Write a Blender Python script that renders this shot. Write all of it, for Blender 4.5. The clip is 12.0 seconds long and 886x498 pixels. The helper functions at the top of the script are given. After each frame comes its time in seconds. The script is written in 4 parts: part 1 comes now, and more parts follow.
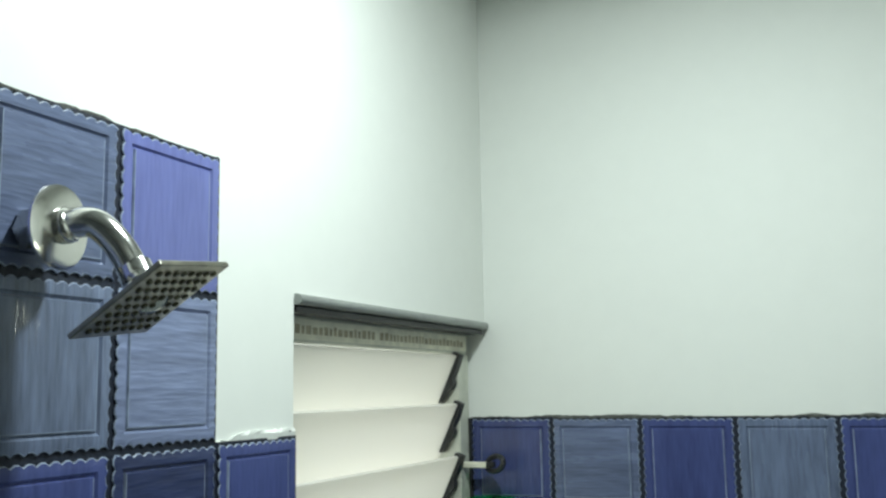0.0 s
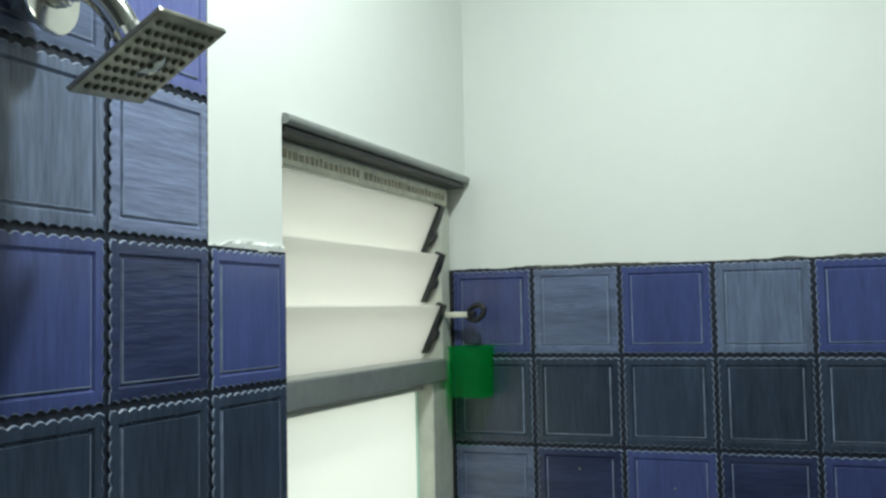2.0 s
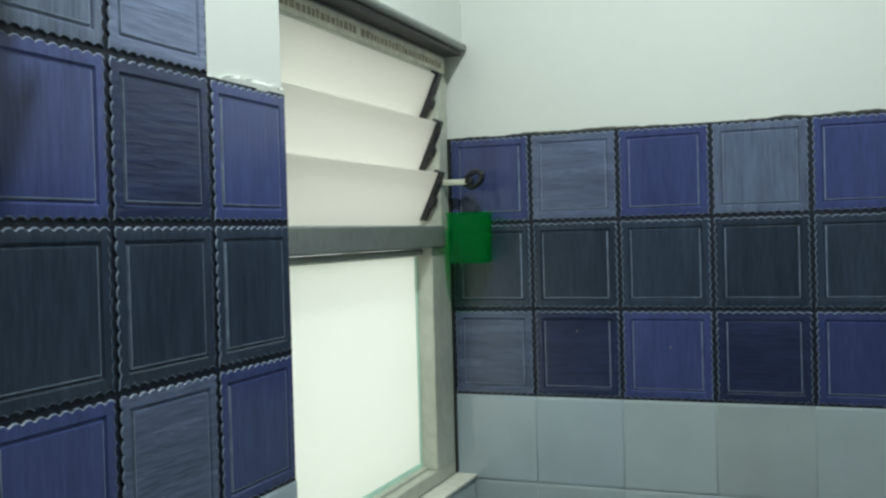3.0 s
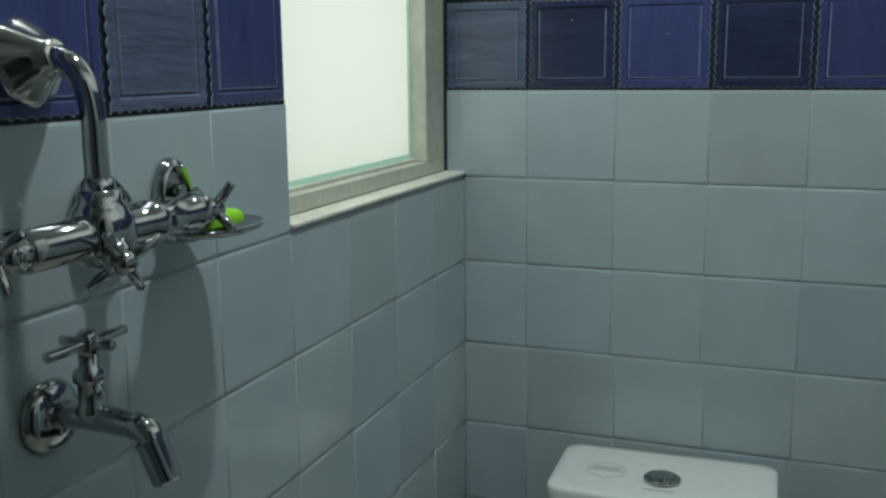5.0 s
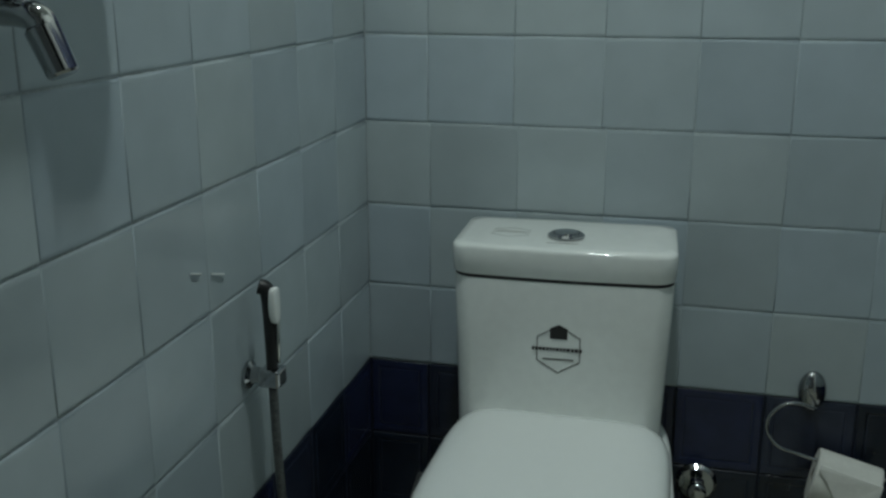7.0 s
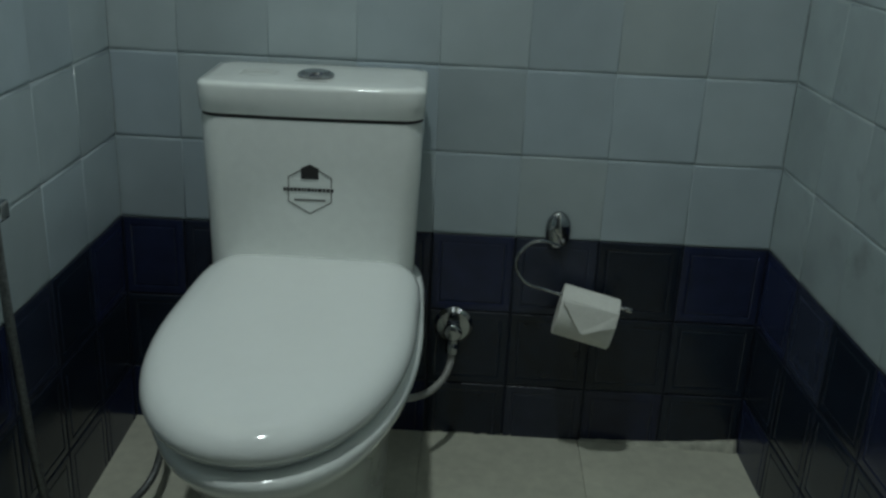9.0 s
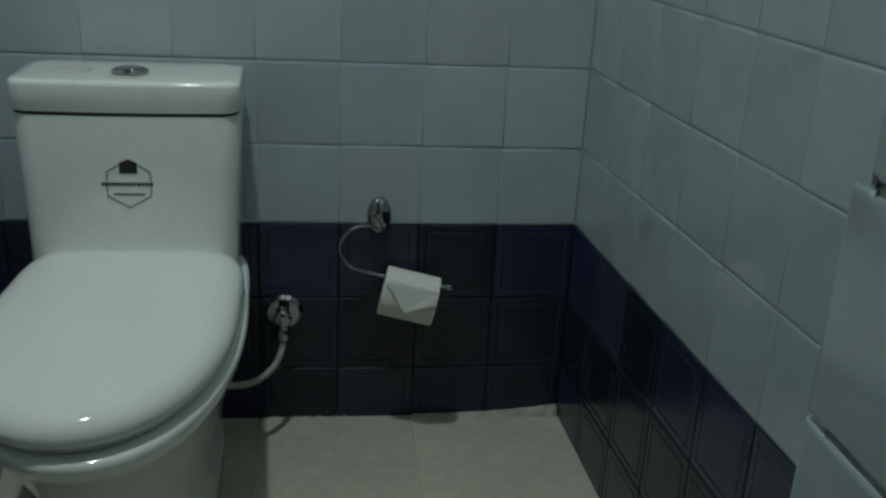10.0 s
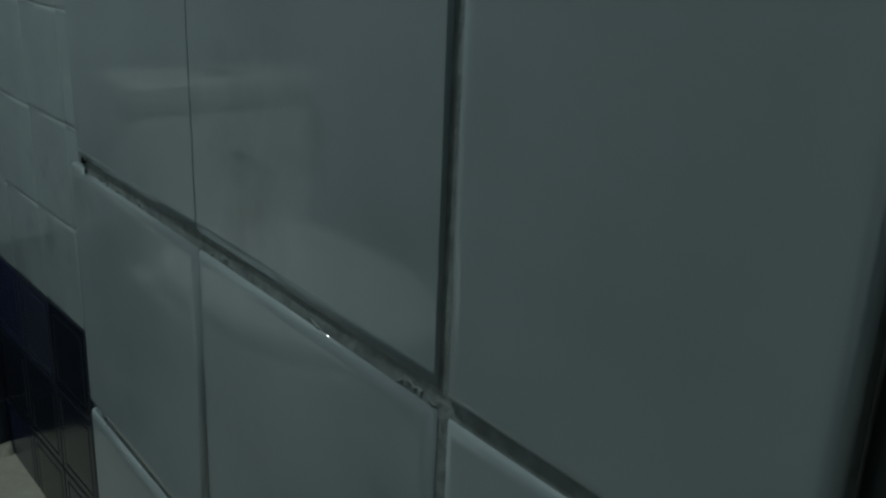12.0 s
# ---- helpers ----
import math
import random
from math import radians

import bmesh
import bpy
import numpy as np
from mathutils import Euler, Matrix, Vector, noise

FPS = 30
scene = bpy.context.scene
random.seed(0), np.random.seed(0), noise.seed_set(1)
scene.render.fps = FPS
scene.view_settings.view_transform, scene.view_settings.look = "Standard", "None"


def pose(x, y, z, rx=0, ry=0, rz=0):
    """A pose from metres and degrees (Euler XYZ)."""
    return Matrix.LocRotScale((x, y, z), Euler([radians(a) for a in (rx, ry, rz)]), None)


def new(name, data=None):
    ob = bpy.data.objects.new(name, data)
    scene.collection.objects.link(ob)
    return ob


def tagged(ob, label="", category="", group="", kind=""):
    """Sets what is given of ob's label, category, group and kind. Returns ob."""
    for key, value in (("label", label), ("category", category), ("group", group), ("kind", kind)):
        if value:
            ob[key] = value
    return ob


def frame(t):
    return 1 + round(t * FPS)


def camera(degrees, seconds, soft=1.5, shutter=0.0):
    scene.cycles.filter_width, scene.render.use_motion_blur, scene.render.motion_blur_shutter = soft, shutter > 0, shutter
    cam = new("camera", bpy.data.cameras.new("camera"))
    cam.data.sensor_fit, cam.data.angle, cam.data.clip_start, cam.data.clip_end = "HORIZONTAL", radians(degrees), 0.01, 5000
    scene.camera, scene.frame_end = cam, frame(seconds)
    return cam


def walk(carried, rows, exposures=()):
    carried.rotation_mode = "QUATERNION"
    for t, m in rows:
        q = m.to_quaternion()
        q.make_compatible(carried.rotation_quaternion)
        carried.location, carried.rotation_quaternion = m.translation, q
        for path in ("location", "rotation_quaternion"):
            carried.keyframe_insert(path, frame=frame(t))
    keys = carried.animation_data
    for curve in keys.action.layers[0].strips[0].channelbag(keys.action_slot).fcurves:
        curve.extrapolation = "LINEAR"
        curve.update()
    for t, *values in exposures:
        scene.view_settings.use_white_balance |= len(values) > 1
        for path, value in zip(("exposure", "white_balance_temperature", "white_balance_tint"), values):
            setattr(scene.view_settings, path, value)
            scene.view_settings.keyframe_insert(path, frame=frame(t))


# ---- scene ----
PATH = [
    (0, 0.614, -1.598, 1.784, 98.25, 1.01, 23.63),
    (0.5, 0.584, -1.593, 1.763, 97.50, 0.44, 22.27),
    (1, 0.591, -1.599, 1.730, 96.85, 0.48, 22.21),
    (1.5, 0.591, -1.601, 1.701, 95.57, 0.63, 21.98),
    (2, 0.584, -1.601, 1.662, 93.72, 1.12, 21.63),
    (2.5, 0.583, -1.605, 1.621, 91.52, 1.52, 21.55),
    (2.7, 0.579, -1.606, 1.600, 90.61, 1.61, 21.43),
    (4.5, 0.576, -1.611, 1.387, 81.55, 0.45, 21.43),
    (5, 0.560, -1.605, 1.326, 79.35, 0.50, 20.45),
    (5.5, 0.550, -1.595, 1.275, 77.40, 0.42, 19.50),
    (6, 0.546, -1.597, 1.195, 76.58, 0.34, 18.25),
    (6.5, 0.546, -1.616, 1.142, 75.42, 0.38, 16.60),
    (6.7, 0.540, -1.627, 1.120, 74.92, 0.30, 15.58),
    (8.3, 0.542, -1.643, 0.954, 71.66, -2.28, 5.79),
    (8.5, 0.564, -1.641, 0.957, 70.91, -2.36, 4.96),
    (9, 0.616, -1.647, 0.970, 69.49, -2.49, 2.07),
    (9.5, 0.645, -1.680, 0.978, 69.27, -2.67, -1.76),
    (10, 0.668, -1.733, 0.972, 69.98, -2.82, -6.96),
    (10.5, 0.686, -1.772, 0.974, 70.33, -2.44, -12.53),
    (11, 0.707, -1.803, 0.986, 70.22, -2.49, -18.82),
    (11.5, 0.768, -1.773, 0.969, 70.63, -2.43, -27.26),
    (12, 0.813, -1.769, 0.966, 71.11, -2.20, -36.92),
]
cam = camera(49.0, 12.0, soft=2.5)
EXPOSURES = [(0, 0.31), (1.5, 0.35), (2.7, 0.29), (4.5, 0.12), (5.5, 0.19), (6.2, 0.08), (6.7, 0.08), (9.5, 0.11), (11.0, -0.02), (12.0, -0.09)]
walk(cam, [(row[0], pose(*row[1:])) for row in PATH], EXPOSURES)

# ---- light ----
scene.view_settings.exposure = 0.0
world = bpy.data.worlds.new("world")
scene.world = world
world.use_nodes = True
WN = world.node_tree
sky = WN.nodes.new("ShaderNodeTexSky")
sky.sky_type, sky.sun_disc = "NISHITA", False
sky.sun_elevation, sky.sun_rotation = radians(40), radians(200)
WN.links.new(sky.outputs[0], WN.nodes["Background"].inputs[0])
WN.nodes["Background"].inputs[1].default_value = 0.12

LAMP_X, LAMP_Y, LAMP_Z = 0.445, -0.79, 2.541
LAMP_WATTS = 9.9
disc = bpy.data.lights.new("ceiling_disc", "AREA")
disc.shape, disc.size, disc.energy, disc.color = "DISK", 0.085, LAMP_WATTS, (0.875, 1.0, 0.985)
new("ceiling_disc", disc).matrix_world = pose(LAMP_X, LAMP_Y, LAMP_Z)


# ---- materials ----
def mat(name, color, rough=0.5, metal=0.0, vary=0.06, scale=8.0, bump=0.0, bump_scale=60.0, stretch=(1, 1, 1),
        per_object=0.0, coat=0.0, wear=None, other=None):
    """A principled material: colour varied at two scales, fine relief, and a little change from piece to piece."""
    m = bpy.data.materials.new(name)
    m.use_nodes = True
    nt = m.node_tree
    n, l = nt.nodes, nt.links
    b = n["Principled BSDF"]
    b.inputs["Roughness"].default_value, b.inputs["Metallic"].default_value = rough, metal
    b.inputs["Coat Weight"].default_value = coat
    b.inputs["Coat Roughness"].default_value = 0.08
    tc, mp = n.new("ShaderNodeTexCoord"), n.new("ShaderNodeMapping")
    mp.inputs["Scale"].default_value = stretch
    l.new(tc.outputs["Object"], mp.inputs[0])
    big, fine = n.new("ShaderNodeTexNoise"), n.new("ShaderNodeTexNoise")
    info = n.new("ShaderNodeObjectInfo")
    shift = n.new("ShaderNodeVectorMath")
    shift.operation = "MULTIPLY_ADD"
    comb = n.new("ShaderNodeCombineXYZ")
    for k in range(3):
        l.new(info.outputs["Random"], comb.inputs[k])
    l.new(comb.outputs[0], shift.inputs[0])
    shift.inputs[1].default_value = (37, 19, 53)
    l.new(mp.outputs[0], shift.inputs[2])
    big.inputs["Scale"].default_value, big.inputs["Detail"].default_value = scale, 4
    fine.inputs["Scale"].default_value, fine.inputs["Detail"].default_value = bump_scale, 5
    l.new(shift.outputs[0], big.inputs["Vector"])
    l.new(shift.outputs[0], fine.inputs["Vector"])
    add = n.new("ShaderNodeMath")
    add.operation = "ADD"
    l.new(big.outputs["Fac"], add.inputs[0])
    l.new(fine.outputs["Fac"], add.inputs[1])
    rng = n.new("ShaderNodeMapRange")
    rng.inputs["From Min"].default_value, rng.inputs["From Max"].default_value = 0.6, 1.4
    rng.inputs["To Min"].default_value, rng.inputs["To Max"].default_value = 1 - vary * 2, 1 + vary * 2
    l.new(add.outputs[0], rng.inputs["Value"])
    obj = n.new("ShaderNodeMapRange")
    obj.inputs["To Min"].default_value, obj.inputs["To Max"].default_value = 1 - per_object, 1 + per_object
    l.new(info.outputs["Random"], obj.inputs["Value"])
    mul = n.new("ShaderNodeMath")
    mul.operation = "MULTIPLY"
    l.new(rng.outputs[0], mul.inputs[0])
    l.new(obj.outputs[0], mul.inputs[1])
    vm = n.new("ShaderNodeVectorMath")
    vm.operation = "SCALE"
    vm.inputs[0].default_value = color
    l.new(mul.outputs[0], vm.inputs["Scale"])
    if other:
        # pieces lie between two colours
        white_noise, blend = n.new("ShaderNodeTexWhiteNoise"), n.new("ShaderNodeMix")
        white_noise.noise_dimensions = "1D"
        l.new(info.outputs["Random"], white_noise.inputs["W"])
        blend.data_type = "RGBA"
        blend.inputs["A"].default_value, blend.inputs["B"].default_value = (*color, 1), (*other, 1)
        l.new(white_noise.outputs["Value"], blend.inputs["Factor"])
        l.new(blend.outputs["Result"], vm.inputs[0])
    out = vm.outputs[0]
    if wear:
        # patches of another colour with a shape of their own
        wn, wr, mx = n.new("ShaderNodeTexNoise"), n.new("ShaderNodeMapRange"), n.new("ShaderNodeMix")
        wn.inputs["Scale"].default_value, wn.inputs["Detail"].default_value = wear[1], 6
        l.new(shift.outputs[0], wn.inputs["Vector"])
        wr.inputs["From Min"].default_value, wr.inputs["From Max"].default_value = wear[2], wear[2] + 0.12
        l.new(wn.outputs["Fac"], wr.inputs["Value"])
        mx.data_type = "RGBA"
        l.new(wr.outputs[0], mx.inputs["Factor"])
        l.new(out, mx.inputs["A"])
        mx.inputs["B"].default_value = (*wear[0], 1)
        out = mx.outputs["Result"]
    l.new(out, b.inputs["Base Color"])
    rr = n.new("ShaderNodeMapRange")
    rr.inputs["To Min"].default_value, rr.inputs["To Max"].default_value = max(rough * 0.88, 0.02), min(rough * 1.12, 1)
    l.new(big.outputs["Fac"], rr.inputs["Value"])
    l.new(rr.outputs[0], b.inputs["Roughness"])
    if bump:
        bp = n.new("ShaderNodeBump")
        bp.inputs["Strength"].default_value, bp.inputs["Distance"].default_value = 1.0, bump
        l.new(fine.outputs["Fac"], bp.inputs["Height"])
        l.new(bp.outputs[0], b.inputs["Normal"])
    return m


PAINT = mat("white_wall_paint", (0.785, 0.80, 0.755), 0.6, vary=0.008, scale=1.5, bump=0.0002, bump_scale=30)
# unseen rear wall, kept dark so less light bounces and chrome reflects dark
REAR_PAINT = mat("bounce_cutting_grey", (0.15, 0.165, 0.17), 0.6, vary=0.03, scale=2, bump=0.0003, bump_scale=40)
# out of view; greyer than the walls to hold back bounced light
CEIL = mat("bounce_cutting_ceiling", (0.52, 0.54, 0.52), 0.8, vary=0.03, scale=2, bump=0.0005, bump_scale=40)
WHITE_TILE = mat("white_tile_glaze", (0.432, 0.510, 0.562), 0.12, vary=0.03, scale=6, bump=0.00022, bump_scale=12, per_object=0.07, other=(0.458, 0.522, 0.538))
BIG_TILE = mat("near_white_tile_glaze", (0.36, 0.425, 0.445), 0.065, vary=0.06, scale=6, bump=0.00006, bump_scale=14, per_object=0.05, wear=((0.27, 0.32, 0.32), 9.0, 0.62))
GROUT = mat("grey_grout", (0.38, 0.435, 0.455), 0.85, vary=0.12, scale=14, bump=0.0015, bump_scale=150)
ROUGH_GROUT = mat("rough_grey_grout", (0.25, 0.29, 0.285), 0.95, vary=0.18, scale=60, bump=0.0014, bump_scale=160)
DARK_GROUT = mat("dark_joint", (0.004, 0.008, 0.021), 0.6, vary=0.2, scale=30, bump=0.0008, bump_scale=200)
NAVY = {
    "blue": mat("purple_blue_tile_glaze", (0.053, 0.068, 0.190), 0.24, vary=0.12, scale=5, bump=0.0007, bump_scale=26, stretch=(9, 1, 1), per_object=0.15),
    "slate": mat("slate_blue_tile_glaze", (0.105, 0.130, 0.215), 0.27, vary=0.20, scale=5, bump=0.0010, bump_scale=26, stretch=(1, 9, 1), per_object=0.12),
    "grain": mat("grained_slate_tile_glaze", (0.110, 0.138, 0.215), 0.27, vary=0.20, scale=5, bump=0.0010, bump_scale=26, stretch=(9, 1, 1), per_object=0.12),
    "pale": mat("pale_slate_tile_glaze", (0.175, 0.210, 0.335), 0.3, vary=0.18, scale=5, bump=0.0010, bump_scale=26, stretch=(1, 9, 1), per_object=0.08),
    "pale_grain": mat("pale_grained_tile_glaze", (0.135, 0.168, 0.255), 0.3, vary=0.20, scale=5, bump=0.0010, bump_scale=26, stretch=(9, 1, 1), per_object=0.08),
    "violet": mat("periwinkle_tile_glaze", (0.130, 0.150, 0.375), 0.26, vary=0.08, scale=5, bump=0.0007, bump_scale=26, stretch=(9, 1, 1), per_object=0.06),
    "navy": mat("navy_tile_glaze", (0.030, 0.040, 0.098), 0.25, vary=0.18, scale=5, bump=0.0008, bump_scale=24, stretch=(1, 8, 1), per_object=0.12),
    "dark": mat("dark_slate_tile_glaze", (0.032, 0.046, 0.073), 0.25, vary=0.18, scale=5, bump=0.0008, bump_scale=24, stretch=(8, 1, 1), per_object=0.12),
}
TILE_EDGE = mat("worn_edge_and_lit_lip", (0.23, 0.275, 0.37), 0.4, vary=0.15, scale=60)
# NAVY's tiles again, with the dimness near the floor put into colour
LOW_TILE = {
    "blue": mat("dimmed_navy_tile_glaze", (0.017, 0.024, 0.066), 0.2, vary=0.15, scale=8, bump=0.0003, bump_scale=30, per_object=0.2),
    "dark": mat("dimmed_dark_tile_glaze", (0.010, 0.017, 0.032), 0.2, vary=0.15, scale=8, bump=0.0003, bump_scale=30, per_object=0.2),
    "slate": mat("dimmed_slate_tile_glaze", (0.026, 0.034, 0.062), 0.22, vary=0.15, scale=8, bump=0.0004, bump_scale=30, per_object=0.2),
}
LOW_EDGE = mat("dimmed_tile_edge", (0.017, 0.024, 0.046), 0.3, vary=0.2, scale=60)
CERAMIC = mat("white_ceramic", (0.88, 0.91, 0.88), 0.12, vary=0.02, scale=3, coat=0.5)
LID_PLASTIC = mat("white_seat_plastic", (0.90, 0.93, 0.91), 0.09, vary=0.006, scale=4)
CHROME = mat("chrome", (0.42, 0.43, 0.44), 0.07, 1.0, vary=0.06, scale=20)
BRIGHT_CHROME = mat("bright_chrome", (0.72, 0.715, 0.68), 0.16, 1.0, vary=0.06, scale=20)
STEEL = mat("brushed_steel", (0.36, 0.345, 0.285), 0.3, 1.0, vary=0.15, scale=30)
NOZZLE = mat("dark_olive_rubber", (0.085, 0.080, 0.045), 0.5, vary=0.2, scale=40)
BLACK = mat("black_plastic", (0.015, 0.016, 0.017), 0.45, vary=0.2, scale=40)
ALU = mat("grey_aluminium", (0.54, 0.55, 0.47), 0.45, 0.1, vary=0.08, scale=12)
ALU_DARK = mat("dull_grey_aluminium", (0.27, 0.285, 0.27), 0.4, 0.3, vary=0.08, scale=12)
TAPE = mat("protective_film", (0.78, 0.76, 0.62), 0.55, vary=0.08, scale=30)
PRINT = mat("printed_bar_ink", (0.42, 0.37, 0.25), 0.6, vary=0.2, scale=90)
INK = mat("black_ink", (0.02, 0.02, 0.02), 0.5)
GREY_INK = mat("grey_ink", (0.20, 0.20, 0.19), 0.5)
SILL = mat("cream_sill", (0.82, 0.80, 0.70), 0.5, vary=0.08, scale=20, bump=0.0006, bump_scale=90)
FLOOR_TILE = mat("cream_floor_tile", (0.58, 0.58, 0.48), 0.32, vary=0.07, scale=7, bump=0.0003, bump_scale=50, per_object=0.04)
FLOOR_GROUT = mat("floor_grout", (0.50, 0.50, 0.42), 0.9, vary=0.15, scale=30)
PAPER = mat("white_tissue_paper", (0.80, 0.80, 0.75), 0.9, vary=0.03, scale=30, bump=0.0006, bump_scale=160)
CARD = mat("grey_cardboard", (0.35, 0.30, 0.24), 0.9, vary=0.1, scale=60)
SOAP = mat("green_soap", (0.30, 0.75, 0.02), 0.4, vary=0.1, scale=40)
DOOR = mat("dark_door_paint", (0.020, 0.024, 0.024), 0.45, vary=0.15, scale=8, bump=0.0004, bump_scale=60, stretch=(6, 6, 1))
HOSE = mat("grey_braided_hose", (0.15, 0.16, 0.16), 0.45, 0.5, vary=0.2, scale=150, bump=0.0006, bump_scale=300)
WHITE_HOSE = mat("white_supply_hose", (0.33, 0.33, 0.31), 0.4, vary=0.1, scale=60)
MORTAR = mat("rough_mortar_edge", (0.10, 0.105, 0.095), 0.95, vary=0.3, scale=40, bump=0.002, bump_scale=120)


def frosted(name, color, through_share, clear=0.0):
    """Milky glass or plastic, which scatters the light that comes through it."""
    m = bpy.data.materials.new(name)
    m.use_nodes = True
    n, l = m.node_tree.nodes, m.node_tree.links
    b = n["Principled BSDF"]
    b.inputs["Base Color"].default_value = (*color, 1)
    b.inputs["Roughness"].default_value = 0.35
    tr, mx = n.new("ShaderNodeBsdfTranslucent"), n.new("ShaderNodeMixShader")
    tr.inputs["Color"].default_value = (*color, 1)
    mx.inputs[0].default_value = through_share
    l.new(b.outputs[0], mx.inputs[1])
    l.new(tr.outputs[0], mx.inputs[2])
    if clear:
        tp, my = n.new("ShaderNodeBsdfTransparent"), n.new("ShaderNodeMixShader")
        tp.inputs["Color"].default_value = (*[0.35 + 0.65 * c / max(color) for c in color], 1)
        my.inputs[0].default_value = clear
        l.new(mx.outputs[0], my.inputs[1])
        l.new(tp.outputs[0], my.inputs[2])
        l.new(my.outputs[0], n["Material Output"].inputs[0])
        return m
    l.new(mx.outputs[0], n["Material Output"].inputs[0])
    return m


def glowing(name, color, strength):
    m = bpy.data.materials.new(name)
    m.use_nodes = True
    b = m.node_tree.nodes["Principled BSDF"]
    b.inputs["Base Color"].default_value = (*color, 1)
    b.inputs["Emission Color"].default_value = (*color, 1)
    b.inputs["Emission Strength"].default_value = strength
    return m


MILK = frosted("frosted_pane_glass", (0.87, 0.88, 0.84), 0.75)
LOUVRE = frosted("warm_frosted_glass", (0.905, 0.892, 0.85), 0.6)
GREEN_PLASTIC = frosted("green_translucent_plastic", (0.010, 0.32, 0.13), 0.5, 0.8)
GLASS_EDGE = frosted("teal_glass_edge", (0.66, 0.82, 0.77), 0.75)
DAYLIGHT = glowing("bright_outdoors", (0.96, 1.0, 0.95), 1.05)


# ---- helpers for shapes ----
def part(name, bm, material, parent=None, label="", smooth=False):
    """Links a bmesh as one mesh object, under a thing where one is given."""
    me = bpy.data.meshes.new(name)
    bmesh.ops.recalc_face_normals(bm, faces=bm.faces)
    bm.to_mesh(me)
    bm.free()
    for m in material if isinstance(material, (list, tuple)) else [material]:
        me.materials.append(m)
    if smooth:
        me.shade_smooth()
    ob = new(name, me)
    if parent:
        ob.parent = parent
    if label:
        ob["label"] = label
    return ob


def sharp(ob, angle=40):
    ob.data.set_sharp_from_angle(angle=radians(angle))
    return ob


def empty(name, x, y, z):
    ob = new(name)
    ob.location = (x, y, z)
    ob.empty_display_size = 0.05
    bpy.context.view_layer.update()
    return ob


def box(bm, x0, y0, z0, x1, y1, z1, bevel=0.0, m=None, seg=2):
    r = bmesh.ops.create_cube(bm, size=1.0)
    vs = r["verts"]
    for v in vs:
        v.co = Vector(((x0 + x1) / 2 + v.co.x * (x1 - x0), (y0 + y1) / 2 + v.co.y * (y1 - y0), (z0 + z1) / 2 + v.co.z * (z1 - z0)))
    if bevel:
        es = list({e for v in vs for e in v.link_edges})
        g = bmesh.ops.bevel(bm, geom=es, offset=bevel, segments=seg, affect="EDGES", profile=0.5)
        vs = list({v for f in g["faces"] for v in f.verts} | {v for v in vs if v.is_valid})
    if m:
        bmesh.ops.transform(bm, matrix=m, verts=vs)
    return bm


def boxed(x0, y0, z0, x1, y1, z1, bevel=0.0, m=None):
    return box(bmesh.new(), x0, y0, z0, x1, y1, z1, bevel, m)


def loft(bm, rings, cap0=True, cap1=True, closed=True):
    """Joins rings of equal length with faces."""
    vs = [[bm.verts.new(p) for p in r] for r in rings]
    n = len(vs[0])
    for a, b in zip(vs, vs[1:]):
        for i in range(n if closed else n - 1):
            bm.faces.new((a[i], a[(i + 1) % n], b[(i + 1) % n], b[i]))
    if cap0:
        bm.faces.new(vs[0][::-1])
    if cap1:
        bm.faces.new(vs[-1])
    return bm


def lathe(bm, profile, m=None, n=24):
    """profile: (radius, height) pairs round the local z."""
    m = m or Matrix()
    rings = [[m @ Vector((r * math.cos(2 * math.pi * i / n), r * math.sin(2 * math.pi * i / n), h)) for i in range(n)] for r, h in profile]
    return loft(bm, rings)


def along(a, b):
    """A pose at a whose z looks at b."""
    d = Vector(b) - Vector(a)
    return Matrix.Translation(a) @ d.to_track_quat("Z", "Y").to_matrix().to_4x4()


def rod(bm, a, b, r, r2=None, n=16):
    d = (Vector(b) - Vector(a)).length
    r2 = r if r2 is None else r2
    c = min(r, r2) * 0.15
    return lathe(bm, [(r - c, 0), (r, c), (r2, d - c), (r2 - c, d)], along(a, b), n)


def smooth_path(points, steps=8):
    pts = [Vector(p) for p in points]
    pts = [pts[0] * 2 - pts[1]] + pts + [pts[-1] * 2 - pts[-2]]
    out = []
    for i in range(1, len(pts) - 2):
        p0, p1, p2, p3 = pts[i - 1:i + 3]
        for s in range(steps):
            t = s / steps
            out.append(0.5 * (2 * p1 + (p2 - p0) * t + (2 * p0 - 5 * p1 + 4 * p2 - p3) * t * t + (3 * p1 - p0 - 3 * p2 + p3) * t ** 3))
    return out + [pts[-2]]


def tube(bm, points, r, steps=8, n=12):
    """A round tube along a smooth path; r may be one radius or a function of 0..1."""
    path = smooth_path(points, steps)
    rings, up = [], Vector((0.31, 0.17, 0.93))
    for i, p in enumerate(path):
        t = (path[min(i + 1, len(path) - 1)] - path[max(i - 1, 0)]).normalized()
        side = t.cross(up).normalized()
        up = side.cross(t).normalized()
        rad = r(i / (len(path) - 1)) if callable(r) else r
        rings.append([p + rad * (math.cos(a) * side + math.sin(a) * up) for a in (2 * math.pi * k / n for k in range(n))])
    return loft(bm, rings)


def round_rect(cx, cy, z, w, d, r, n=6):
    """A ring: a rectangle with rounded corners in the plane z."""
    out = []
    for qx, qy, a0 in ((1, 1, 0), (-1, 1, 90), (-1, -1, 180), (1, -1, 270)):
        for k in range(n + 1):
            a = radians(a0 + 90 * k / n)
            out.append((cx + qx * (w / 2 - r) + r * math.cos(a), cy + qy * (d / 2 - r) + r * math.sin(a), z))
    return out


